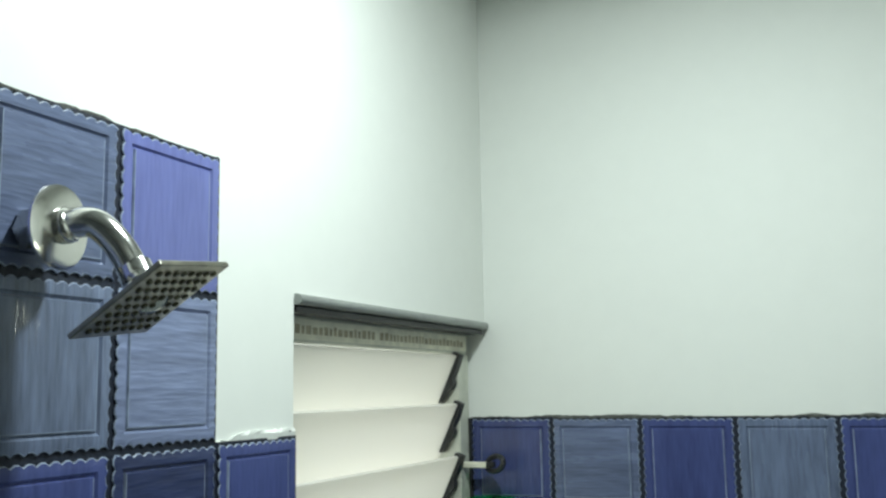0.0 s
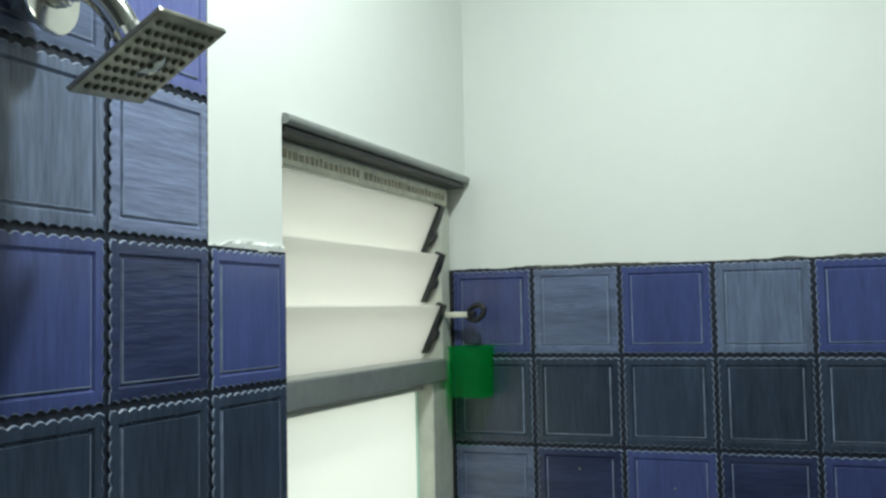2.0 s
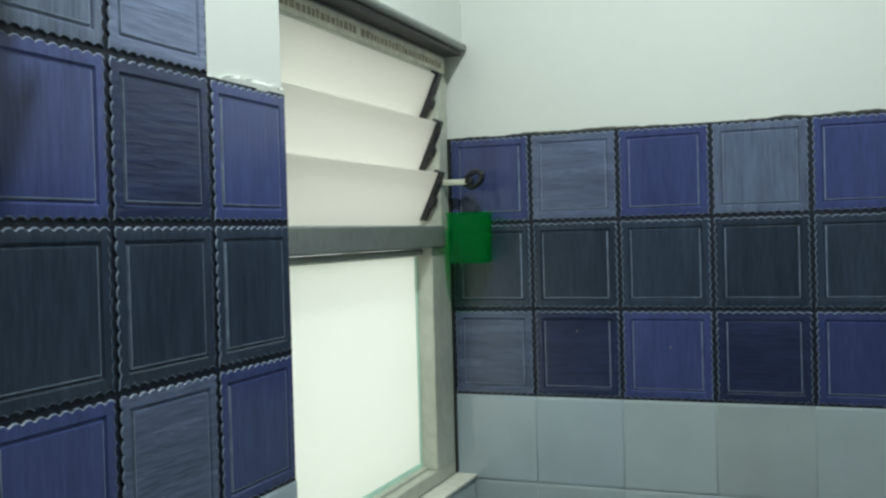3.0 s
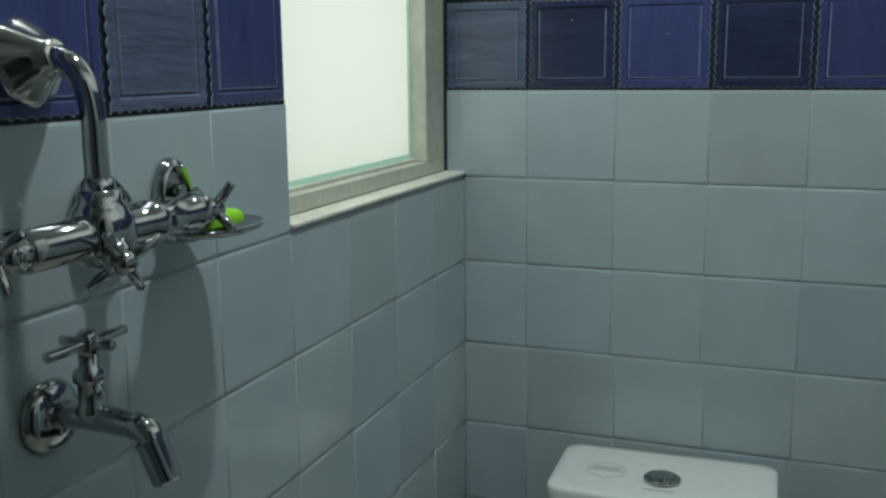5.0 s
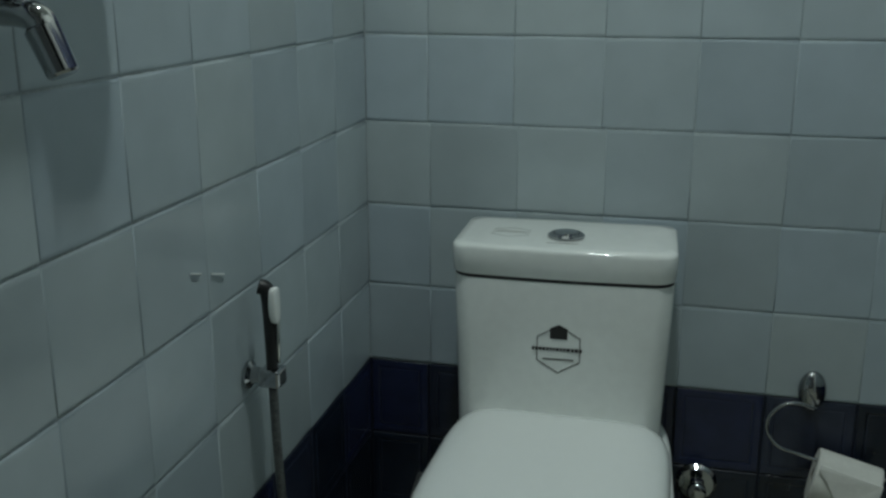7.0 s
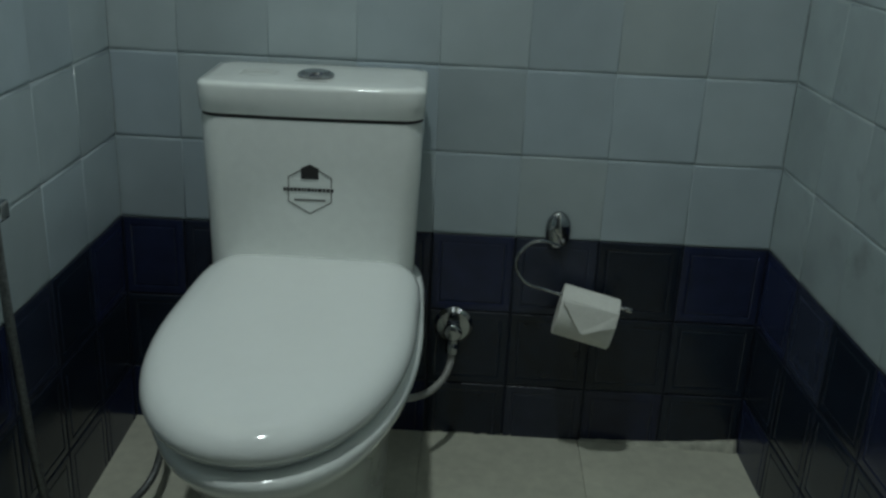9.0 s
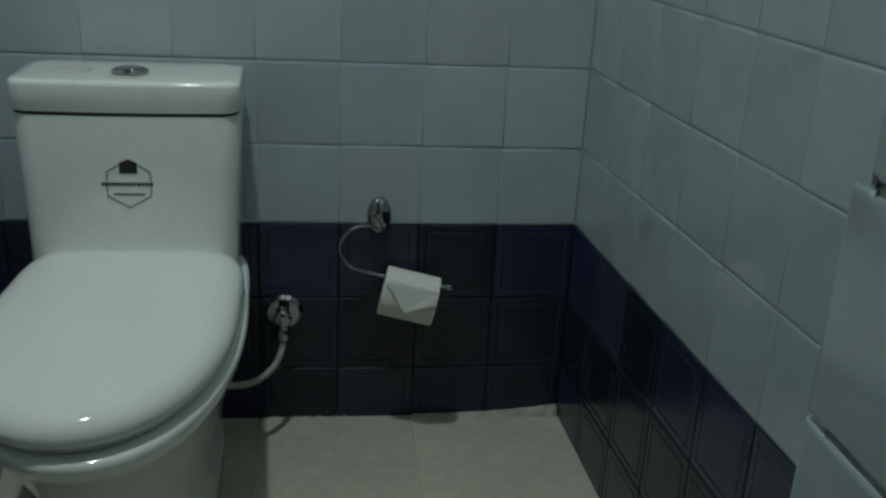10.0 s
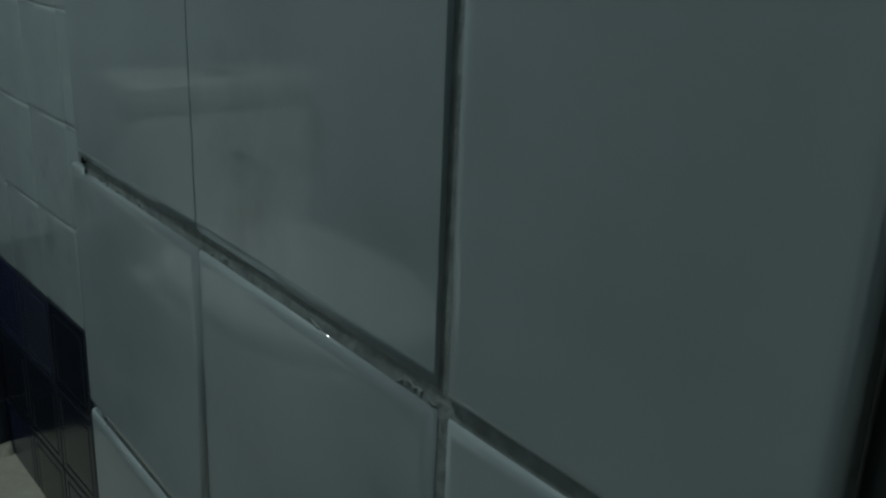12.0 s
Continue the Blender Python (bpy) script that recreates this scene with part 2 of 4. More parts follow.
# ---- the room ----
ROOM_X, ROOM_Y, ROOM_Z = 1.165, -2.55, 2.58
SPLAY = 0.05                      # the far part of the right wall runs slightly outwards
STEP_X, STEP_Y = 0.96, -1.268     # the wall stands forward here
WIN_Y, WIN_Z0, WIN_Z1 = -0.617, 1.135, 1.895
ROW, LOW, MID, TOP = 0.15, 0.385, 1.285, 1.735
PITCH = 0.152
BACK = -0.006
DOOR_Y0, DOOR_Y1, DOOR_H = -1.695, -2.44, 2.03


def structure(name, bm, material, label, category):
    return tagged(part(name, bm, material), label, category, kind="structure")


bm = bmesh.new()
box(bm, -0.22, ROOM_Y - 0.15, -0.16, BACK, WIN_Y, ROOM_Z)
box(bm, -0.22, WIN_Y, -0.16, BACK, 0.0, WIN_Z0 + 0.004)
box(bm, -0.22, WIN_Y, WIN_Z1, BACK, 0.006, ROOM_Z)
wall_left = structure("wall_west", bm, PAINT, "white painted wall with blue and white tiles and a window", "wall")
wall_back = structure("wall_north", boxed(-0.22, -BACK, -0.16, ROOM_X + 0.25, 0.15, ROOM_Z), PAINT,
                      "white painted wall with a blue and white tiled dado", "wall")
bm = bmesh.new()
far = -STEP_Y - 0.006
loft(bm, [[(ROOM_X - BACK - SPLAY * 0.006, 0.006, z), (ROOM_X - BACK + SPLAY * far, -far, z), (ROOM_X + 0.25, -far, z), (ROOM_X + 0.25, 0.006, z)] for z in (-0.16, ROOM_Z)])
box(bm, STEP_X - BACK, DOOR_Y0, -0.16, ROOM_X + 0.25, STEP_Y + 0.006, ROOM_Z)
box(bm, STEP_X - BACK, DOOR_Y1, DOOR_H, ROOM_X + 0.25, DOOR_Y0, ROOM_Z)
box(bm, STEP_X - BACK, ROOM_Y, -0.16, ROOM_X + 0.25, DOOR_Y1, ROOM_Z)
wall_right = structure("wall_east", bm, PAINT, "white tiled wall with a dark doorway at its end", "wall")
structure("wall_south", boxed(BACK, ROOM_Y - 0.15, -0.16, ROOM_X + 0.25, ROOM_Y, ROOM_Z), REAR_PAINT, "plain unseen wall, kept dark to cut bounced light", "wall")
structure("ceiling", boxed(-0.22, ROOM_Y - 0.15, ROOM_Z, ROOM_X + 0.25, 0.15, ROOM_Z + 0.12), CEIL, "plain unseen ceiling, kept grey to cut bounced light", "ceiling")
FALL = ((0.006, -0.024), (-0.3, -0.038), (-0.6, -0.050), (ROOM_Y, -0.052))   # the floor falls away from the toilet wall


def floor_z(y):
    for (a, za), (b, zb) in zip(FALL, FALL[1:]):
        if y >= b - 1e-6:
            return za + (zb - za) * (y - a) / (b - a)
    return FALL[-1][1]


bm = bmesh.new()
loft(bm, [[(x, y, z - 0.004) for y, z in FALL] + [(x, ROOM_Y, -0.16), (x, 0.006, -0.16)] for x in (BACK, ROOM_X + 0.07)])
floor = structure("floor", bm, FLOOR_GROUT, "cream square floor tiles with narrow joints", "floor")

# door
door = empty("door_1", STEP_X + 0.02, (DOOR_Y0 + DOOR_Y1) / 2, 0)
tagged(door, "closed dark door in a dark frame", "door", kind="structure")


def under(ob, thing):
    """Keeps a part's place in the world under its thing."""
    ob.parent = thing
    ob.matrix_parent_inverse = thing.matrix_world.inverted()
    return ob


bm = bmesh.new()
box(bm, STEP_X + 0.004, DOOR_Y0 - 0.05, -0.053, STEP_X + 0.10, DOOR_Y0, DOOR_H, 0.004)
box(bm, STEP_X + 0.004, DOOR_Y1, -0.053, STEP_X + 0.10, DOOR_Y1 + 0.05, DOOR_H, 0.004)
box(bm, STEP_X + 0.004, DOOR_Y1 + 0.05, DOOR_H - 0.05, STEP_X + 0.10, DOOR_Y0 - 0.05, DOOR_H, 0.004)
under(part("door_frame", bm, DOOR), door)
under(part("door_leaf", boxed(STEP_X + 0.02, DOOR_Y1 + 0.053, -0.045, STEP_X + 0.06, DOOR_Y0 - 0.053, DOOR_H - 0.053, 0.003), DOOR), door)

# ---- window ----
FX = -0.035                      # inner face of the frame
window = empty("window_1", FX, WIN_Y / 2, WIN_Z0)
tagged(window, "grey aluminium window, frosted louvres over a frosted fixed pane", "window", kind="structure")
y0, y1 = WIN_Y + 0.002, -0.002
bm = bmesh.new()
box(bm, FX - 0.07, y1 - 0.042, 1.575, FX, y1, 1.845, 0.002)
box(bm, FX - 0.04, y1 - 0.088, 1.169, FX, y1, 1.575, 0.002)
box(bm, FX - 0.07, y0, 1.169, FX, y0 + 0.035, 1.845, 0.002)
box(bm, FX - 0.07, y0, 1.1455, FX, y1, 1.169, 0.002)
box(bm, FX - 0.07, y0, 1.845, FX - 0.004, y1, 1.893, 0.002)
under(part("window_frame", bm, ALU), window)
under(part("transom", boxed(FX - 0.06, y0 + 0.035, 1.545, FX + 0.008, y1 - 0.042, 1.583, 0.003), ALU_DARK, None, "dull grey aluminium transom"), window)
bm = bmesh.new()
box(bm, FX - 0.058, -0.090, 1.170, FX - 0.0405, -0.070, 1.543, 0.002)
box(bm, FX - 0.045, y0 + 0.037, 1.168, FX - 0.018, y0 + 0.06, 1.543, 0.003)
box(bm, FX - 0.045, y0 + 0.06, 1.166, FX - 0.018, -0.088, 1.174, 0.002)
box(bm, FX - 0.045, y0 + 0.06, 1.532, FX - 0.018, -0.088, 1.543, 0.003)
under(part("sash", bm, ALU), window)
pane = under(part("fixed_pane", boxed(FX - 0.036, y0 + 0.058, 1.173, FX - 0.030, -0.0895, 1.534), MILK, None, "frosted white glass pane"), window)
pane.visible_shadow = False
bm = bmesh.new()
box(bm, FX - 0.0298, y0 + 0.062, 1.1745, FX - 0.0280, -0.092, 1.1815)
box(bm, FX - 0.0298, -0.097, 1.1815, FX - 0.0280, -0.092, 1.532)
edge = under(part("glass_edge", bm, GLASS_EDGE, None, "pale teal glass edge"), window)
edge.visible_shadow = False
for k, zt in enumerate((1.842, 1.760, 1.673)):
    a, b = Vector((FX + 0.002, 0, zt)), Vector((FX - 0.040, 0, zt - 0.092))
    d = (b - a).normalized()
    nrm = Vector((d.z, 0, -d.x)) * 0.0025
    bm = bmesh.new()
    loft(bm, [[Vector((0, yy, 0)) + q for q in (a + nrm, b + nrm, b - nrm, a - nrm)] for yy in (y0 + 0.03, -0.052)])
    lou = under(part("louvre", bm, LOUVRE, None, "tilted frosted glass louvre"), window)
    lou.visible_shadow = False
    bm = bmesh.new()
    prof = [(-0.004, -0.006), (0.085, -0.006), (0.088, 0.0), (0.085, 0.008), (0.062, 0.010), (0.055, 0.015), (0.045, 0.015), (0.038, 0.009), (0.02, 0.010), (-0.004, 0.008)]
    e = Vector((-d.z, 0, d.x))
    loft(bm, [[Vector((0, yy, 0)) + a + d * s + e * h for s, h in prof] for yy in (-0.064, -0.048)])
    under(part("louvre_clip", bm, BLACK, None, "black plastic louvre clip"), window)
bm = bmesh.new()
box(bm, FX - 0.0035, y0 + 0.004, 1.850, FX - 0.0015, y1 - 0.004, 1.876)
under(part("protective_film", bm, TAPE, None, "printed cream protective film"), window)
rnd = random.Random(5)
yy = y0 + 0.02
bm = bmesh.new()
while yy < -0.03:
    w = rnd.uniform(0.006, 0.012)
    if not -0.36 < yy < -0.345:
        box(bm, FX - 0.0014, yy, 1.857, FX - 0.0009, yy + w, 1.868 + rnd.uniform(-0.002, 0.001))
    yy += w + 0.0045
under(part("print", bm, PRINT, None, "faded printed bars"), window)
# black strips put in for the shade in the gaps round the frame
under(part("rubber_seal", boxed(FX + 0.0005, y0 + 0.002, 1.8785, -0.0050, y1 - 0.002, 1.8862, 0.001), BLACK, None, "black strip for the shaded gap at the frame"), window)
under(part("rubber_seal", boxed(FX + 0.0002, y1 - 0.006, 1.1460, FX + 0.004, y1 + 0.001, TOP, 0.0008), BLACK, None, "black strip for the shaded gap at the frame"), window)
# lever that works the louvres
bm = boxed(FX, -0.036, 1.652, 0.012, -0.026, 1.662, 0.002)
under(part("lever_arm", bm, TAPE, None, "pale lever arm"), window)
bm = bmesh.new()
ring = [(0.025 + 0.019 * math.cos(a), -0.040 - 0.012 * math.cos(a), 1.660 + 0.012 * math.sin(a) + 0.004 * math.cos(a)) for a in (2 * math.pi * k / 18 for k in range(19))]
tube(bm, ring, 0.0048, 2, 8)
box(bm, 0.008, -0.040, 1.653, 0.022, -0.026, 1.663, 0.002)
under(part("lever_ring", bm, BLACK, None, "black plastic lever ring", True), window)
# recess: sill and the grey underside strip of the lintel
structure("window_sill", boxed(FX, WIN_Y + 0.002, 1.1402, 0.003, -0.0015, 1.1455, 0.0015), SILL, "thin cream mortar sill under the window", "sill")
bm = bmesh.new()
loft(bm, [[(BACK - 0.002, q, 1.9005)] + [(-0.002 + 0.0065 * math.cos(radians(w)), q, 1.8938 + 0.0065 * math.sin(radians(w))) for w in (90, 70, 50, 30, 10, -10, -30, -50, -70, -90, -110)] + [(FX + 0.011, q, 1.8865), (FX + 0.011, q, 1.893)] for q in (WIN_Y + 0.001, -0.0012)])
structure("lintel_trim", bm, ALU_DARK, "grey metal strip under the window lintel", "trim")
structure("backdrop", boxed(-1.2, -2.4, -0.4, -1.18, 1.8, 3.6), DAYLIGHT, "bright plain daylight outside the window", "backdrop")

# ---- fixtures on the window wall ----
def cross_handle(bm, a, axis, r=0.0042, size=0.026, n=4):
    """Stem cap with four slim spokes round the given axis."""
    m = along(a, Vector(a) + Vector(axis))
    lathe(bm, [(0.008, 0), (0.0095, 0.002), (0.0095, 0.013), (0.006, 0.017)], m, 16)
    for k in range(n):
        an = 2 * math.pi * k / n + 0.6
        p, q = Vector((0, 0, 0.008)), Vector((size * math.cos(an), size * math.sin(an), 0.008))
        rod(bm, m @ p, m @ q, r, r * 0.8, 10)
    return bm


def shower():
    t = empty("wall_shower", 0.0, -1.02, 1.92)
    tagged(t, "chrome square shower head on a short bent arm", "shower head")
    bm = bmesh.new()
    lathe(bm, [(0.034, 0), (0.0345, 0.0012), (0.034, 0.0030), (0.031, 0.0042), (0.014, 0.0052), (0.0135, 0.010)], along((0.031, -1.023, 1.917), (1.031, -0.913, 1.917)), 36)
    under(part("flange", bm, BRIGHT_CHROME, None, "round chrome flange", True), t)
    sharp(t.children[-1])
    bm = bmesh.new()
    tube(bm, [(0.024, -1.023, 1.917), (0.042, -1.019, 1.920), (0.060, -1.012, 1.919), (0.075, -1.003, 1.903), (0.086, -0.995, 1.881)], 0.0122, 8, 16)
    rod(bm, (0.034, -1.022, 1.917), (0.043, -1.019, 1.920), 0.0150, 0.0150, 16)
    under(part("arm", bm, BRIGHT_CHROME, None, "", True), t)
    bm = bmesh.new()
    rod(bm, (0.001, -1.026, 1.915), (0.032, -1.023, 1.917), 0.0185, 0.0185, 6)
    under(part("nipple", bm, BRIGHT_CHROME, None, "dull pipe end behind the flange", True), t)
    sharp(t.children[-1])
    bm = bmesh.new()
    a, b = Vector((-0.0048, 0.0466, 0.0050)).normalized(), Vector((0.0399, 0.0015, 0.0250)).normalized()
    d = a.cross(b).normalized()
    b = d.cross(a)
    c = Vector((0.117, -1.012, 1.857))
    rod(bm, (0.083, -0.994, 1.886), (0.094, -0.996, 1.870), 0.0145, 0.0145, 14)
    rod(bm, (0.092, -0.996, 1.873), c - d * 0.004, 0.012, 0.017, 14)
    under(part("swivel", bm, BRIGHT_CHROME, None, "", True), t)
    sharp(t.children[-1])
    m = Matrix.Translation(c) @ Matrix((a, b, d)).transposed().to_4x4()
    plate = under(part("plate", boxed(-0.047, -0.047, -0.0015, 0.047, 0.047, 0.003, 0.0010, m), STEEL, None, "thin square steel plate"), t)
    bm = bmesh.new()
    lathe(bm, [(0.0028, -0.0002), (0.0028, 0.0012), (0.0017, 0.0020)], None, 8)
    first = under(part("nozzle", bm, NOZZLE, None, "dark rubber nozzle"), plate)
    for k in range(64):
        ob = first if k == 0 else new("nozzle", first.data)
        ob["label"] = "dark rubber nozzle"
        under(ob, plate)
        ob.matrix_basis = m @ Matrix.Translation((-0.0364 + 0.0104 * (k % 8), -0.0364 + 0.0104 * (k // 8), 0.003))


def mixer():
    t = empty("shower_mixer", 0.0, -1.01, 1.20)
    tagged(t, "chrome wall mixer with cross handles and a bent pipe", "mixer tap")
    z = 1.203
    for y in (-0.945, -1.095):
        bm = bmesh.new()
        lathe(bm, [(0.037, 0), (0.038, 0.0015), (0.037, 0.004), (0.030, 0.013), (0.015, 0.019)], along((0.002, y, z), (1, y, z)), 32)
        under(part("flange", bm, CHROME, None, "round chrome flange", True), t)
        bm = bmesh.new()
        rod(bm, (0.012, y, z), (0.038, y, z), 0.012, 0.013)
        rod(bm, (0.034, y, z), (0.056, y, z), 0.017, 0.017, 6)
        under(part("inlet", bm, CHROME, None, "", True), t)
        sharp(t.children[-1], 30)
    # long barrel with collars, and a round hub under the pipe
    bm = bmesh.new()
    lathe(bm, [(0.010, 0), (0.0155, 0.003), (0.0155, 0.05), (0.0175, 0.053), (0.0175, 0.060), (0.0150, 0.063), (0.0150, 0.135),
               (0.0185, 0.137), (0.0185, 0.147), (0.0150, 0.150), (0.0150, 0.192), (0.0175, 0.194), (0.0175, 0.206), (0.011, 0.209)],
          along((0.062, -1.098, z), (0.062, -0.9, z)), 22)
    lathe(bm, [(0.010, -0.026), (0.019, -0.022), (0.0245, -0.012), (0.026, 0.0), (0.0245, 0.012), (0.020, 0.021), (0.0165, 0.026), (0.0165, 0.034)],
          Matrix.Translation((0.063, -1.015, z)), 24)
    under(part("body", bm, CHROME, None, "", True), t)
    sharp(t.children[-1])
    for y, s in ((-0.893, 1), (-1.096, -1)):
        bm = bmesh.new()
        lathe(bm, [(0.013, 0), (0.013, 0.006), (0.010, 0.008), (0.010, 0.012), (0.0125, 0.013), (0.0125, 0.018), (0.008, 0.019), (0.008, 0.024)],
              along((0.062, y, z), (0.062, y + s, z)), 18)
        cross_handle(bm, (0.062, y + s * 0.020, z), (0.1, s, -0.25 * s), r=0.0052, size=0.030)
        under(part("handle", bm, CHROME, None, "chrome cross handle", True), t)
        sharp(t.children[-1])
    bm = bmesh.new()
    d = Vector((1, -0.45, -0.5)).normalized()
    c = Vector((0.072, -1.020, z - 0.006))
    rod(bm, c, c + d * 0.022, 0.0135, 0.010)
    cross_handle(bm, c + d * 0.018, d, r=0.0046, size=0.032)
    under(part("handle", bm, CHROME, None, "chrome cross handle", True), t)
    sharp(t.children[-1])
    bm = bmesh.new()
    tube(bm, [(0.062, -1.014, 1.230), (0.062, -1.014, 1.268), (0.062, -1.014, 1.293), (0.058, -1.015, 1.314), (0.047, -1.016, 1.330), (0.030, -1.016, 1.336), (0.010, -1.016, 1.335)], 0.0095, 7, 14)
    rod(bm, (0.062, -1.014, 1.228), (0.062, -1.014, 1.246), 0.0150, 0.0130, 6)
    under(part("riser", bm, CHROME, None, "", True), t)
    sharp(t.children[-1], 50)
    bm = bmesh.new()
    n, rings = 48, []
    m = along((0.036, -1.016, 1.337), (0.001, -1.016, 1.331))
    for r, h, f in ((0.010, 0, 0), (0.0125, 0.001, 0), (0.0135, 0.005, 0), (0.019, 0.012, 0.05), (0.030, 0.025, 0.06), (0.0335, 0.030, 0.04), (0.0335, 0.0325, 0.02)):
        rings.append([m @ Vector(((r * (1 + f * math.cos(8 * a))) * math.cos(a), r * (1 + f * math.cos(8 * a)) * math.sin(a), h)) for a in (2 * math.pi * k / n for k in range(n))])
    loft(bm, rings)
    under(part("wall_cover", bm, BRIGHT_CHROME, None, "ribbed bell-shaped chrome wall cover", True), t)


def bib_tap():
    t = empty("bib_tap", 0.0, -1.0, 1.043)
    tagged(t, "small chrome bib tap with a cross handle on white tiles", "tap")
    bm = bmesh.new()
    lathe(bm, [(0.031, 0), (0.031, 0.003), (0.025, 0.010), (0.012, 0.014)], along((0.002, -1.0, 1.043), (1, -1.0, 1.043)), 28)
    under(part("flange", bm, CHROME, None, "round chrome flange", True), t)
    bm = bmesh.new()
    tube(bm, [(0.01, -1.0, 1.045), (0.04, -1.001, 1.048), (0.07, -1.001, 1.047), (0.090, -1.001, 1.045), (0.0985, -1.0, 1.040), (0.1025, -1.0, 1.030)], lambda s: 0.0105 + 0.002 * abs(s - 0.5), 8, 16)
    rod(bm, (0.0985, -1.0, 1.037), (0.1135, -1.0, 1.003), 0.0128, 0.0118, 14)
    under(part("spout", bm, CHROME, None, "", True), t)
    sharp(t.children[-1], 60)
    bm = bmesh.new()
    lathe(bm, [(0.012, 0), (0.0135, 0.004), (0.010, 0.010), (0.010, 0.026), (0.013, 0.028), (0.013, 0.036), (0.008, 0.040), (0.0075, 0.052)], along((0.047, -1.001, 1.050), (0.047, -1.001, 2)), 18)
    under(part("bonnet", bm, CHROME, None, "", True), t)
    sharp(t.children[-1])
    bm = bmesh.new()
    lathe(bm, [(0.007, 0), (0.0085, 0.002), (0.0085, 0.016), (0.006, 0.020)], along((0.047, -1.001, 1.098), (0.047, -1.001, 2)), 16)
    rod(bm, (0.047, -1.045, 1.108), (0.047, -0.957, 1.108), 0.0042)
    rod(bm, (0.022, -1.001, 1.108), (0.072, -1.001, 1.108), 0.0042)
    under(part("handle", bm, CHROME, None, "chrome cross handle", True), t)
    sharp(t.children[-1])
    t.location += Vector((0, -0.021, 0.010))


def soap_dish():
    t = empty("soap_dish", 0.0, -0.845, 1.18)
    tagged(t, "chrome soap dish on an oval wall plate under the mixer", "soap dish")
    bm = bmesh.new()
    n, rings = 32, []
    # a rounded rim round a sunk middle, with a peg in it
    for s, h in ((1, 0.002), (1, 0.006), (0.95, 0.011), (0.84, 0.0135), (0.73, 0.011), (0.68, 0.006), (0.5, 0.005)):
        rings.append([(h, -0.847 + 0.026 * s * math.cos(a), 1.204 + 0.041 * s * math.sin(a)) for a in (2 * math.pi * k / n for k in range(n))])
    loft(bm, rings)
    lathe(bm, [(0.007, 0), (0.007, 0.010), (0.0055, 0.013)], along((0.004, -0.845, 1.214), (1, -0.845, 1.214)), 14)
    under(part("wall_plate", bm, CHROME, None, "oval chrome wall plate", True), t)
    sharp(t.children[-1])
    bm = bmesh.new()
    rings = []
    for sx, z in ((0.75, 1.175), (0.97, 1.179), (1.0, 1.183), (0.98, 1.1842), (0.94, 1.1825), (0.72, 1.178), (0.4, 1.177)):
        rings.append([(0.046 + 0.041 * sx * math.cos(a), -0.840 + 0.0565 * sx * math.sin(a), z) for a in (2 * math.pi * k / 36 for k in range(36))])
    loft(bm, rings)
    box(bm, 0.004, -0.854, 1.166, 0.03, -0.840, 1.179, 0.003)
    under(part("dish", bm, CHROME, None, "shallow round dish", True), t)
    sharp(t.children[-1], 50)
    bm = bmesh.new()
    rings = []
    for s, z in ((0.7, 1.1785), (0.95, 1.181), (1.0, 1.185), (0.93, 1.190), (0.7, 1.1935), (0.3, 1.195)):
        rings.append([(0.046 + s * (0.018 + 0.003 * math.sin(3 * a)) * math.cos(a), -0.834 + s * (0.030 + 0.002 * math.cos(2 * a)) * math.sin(a), z + 0.003 * math.cos(a)) for a in (2 * math.pi * k / 24 for k in range(24))])
    loft(bm, rings)
    tagged(part("soap_bar", bm, SOAP, None, "", True), "bright green bar of soap on the dish", "soap")


def green_cup():
    t = empty("tumbler", 0.013, -0.036, 1.517)
    tagged(t, "translucent green plastic tumbler stuck to the tiles", "tumbler")
    bm = bmesh.new()
    outer = ((1.517, 0.060), (1.5185, 0.064), (1.560, 0.066), (1.598, 0.067), (1.6005, 0.0695), (1.604, 0.0695))
    inner = ((1.604, 0.0655), (1.597, 0.0640), (1.5205, 0.0605))
    loft(bm, [round_rect(0.014, -0.0365, z, w, w * 0.86, 0.010) for z, w in outer + inner])
    under(part("cup", bm, GREEN_PLASTIC, None, "", True), t)
    sharp(t.children[-1], 50)
    under(part("mount", boxed(-0.006, -0.0075, 1.545, 0.034, -0.0005, 1.585, 0.001), GREEN_PLASTIC), t)


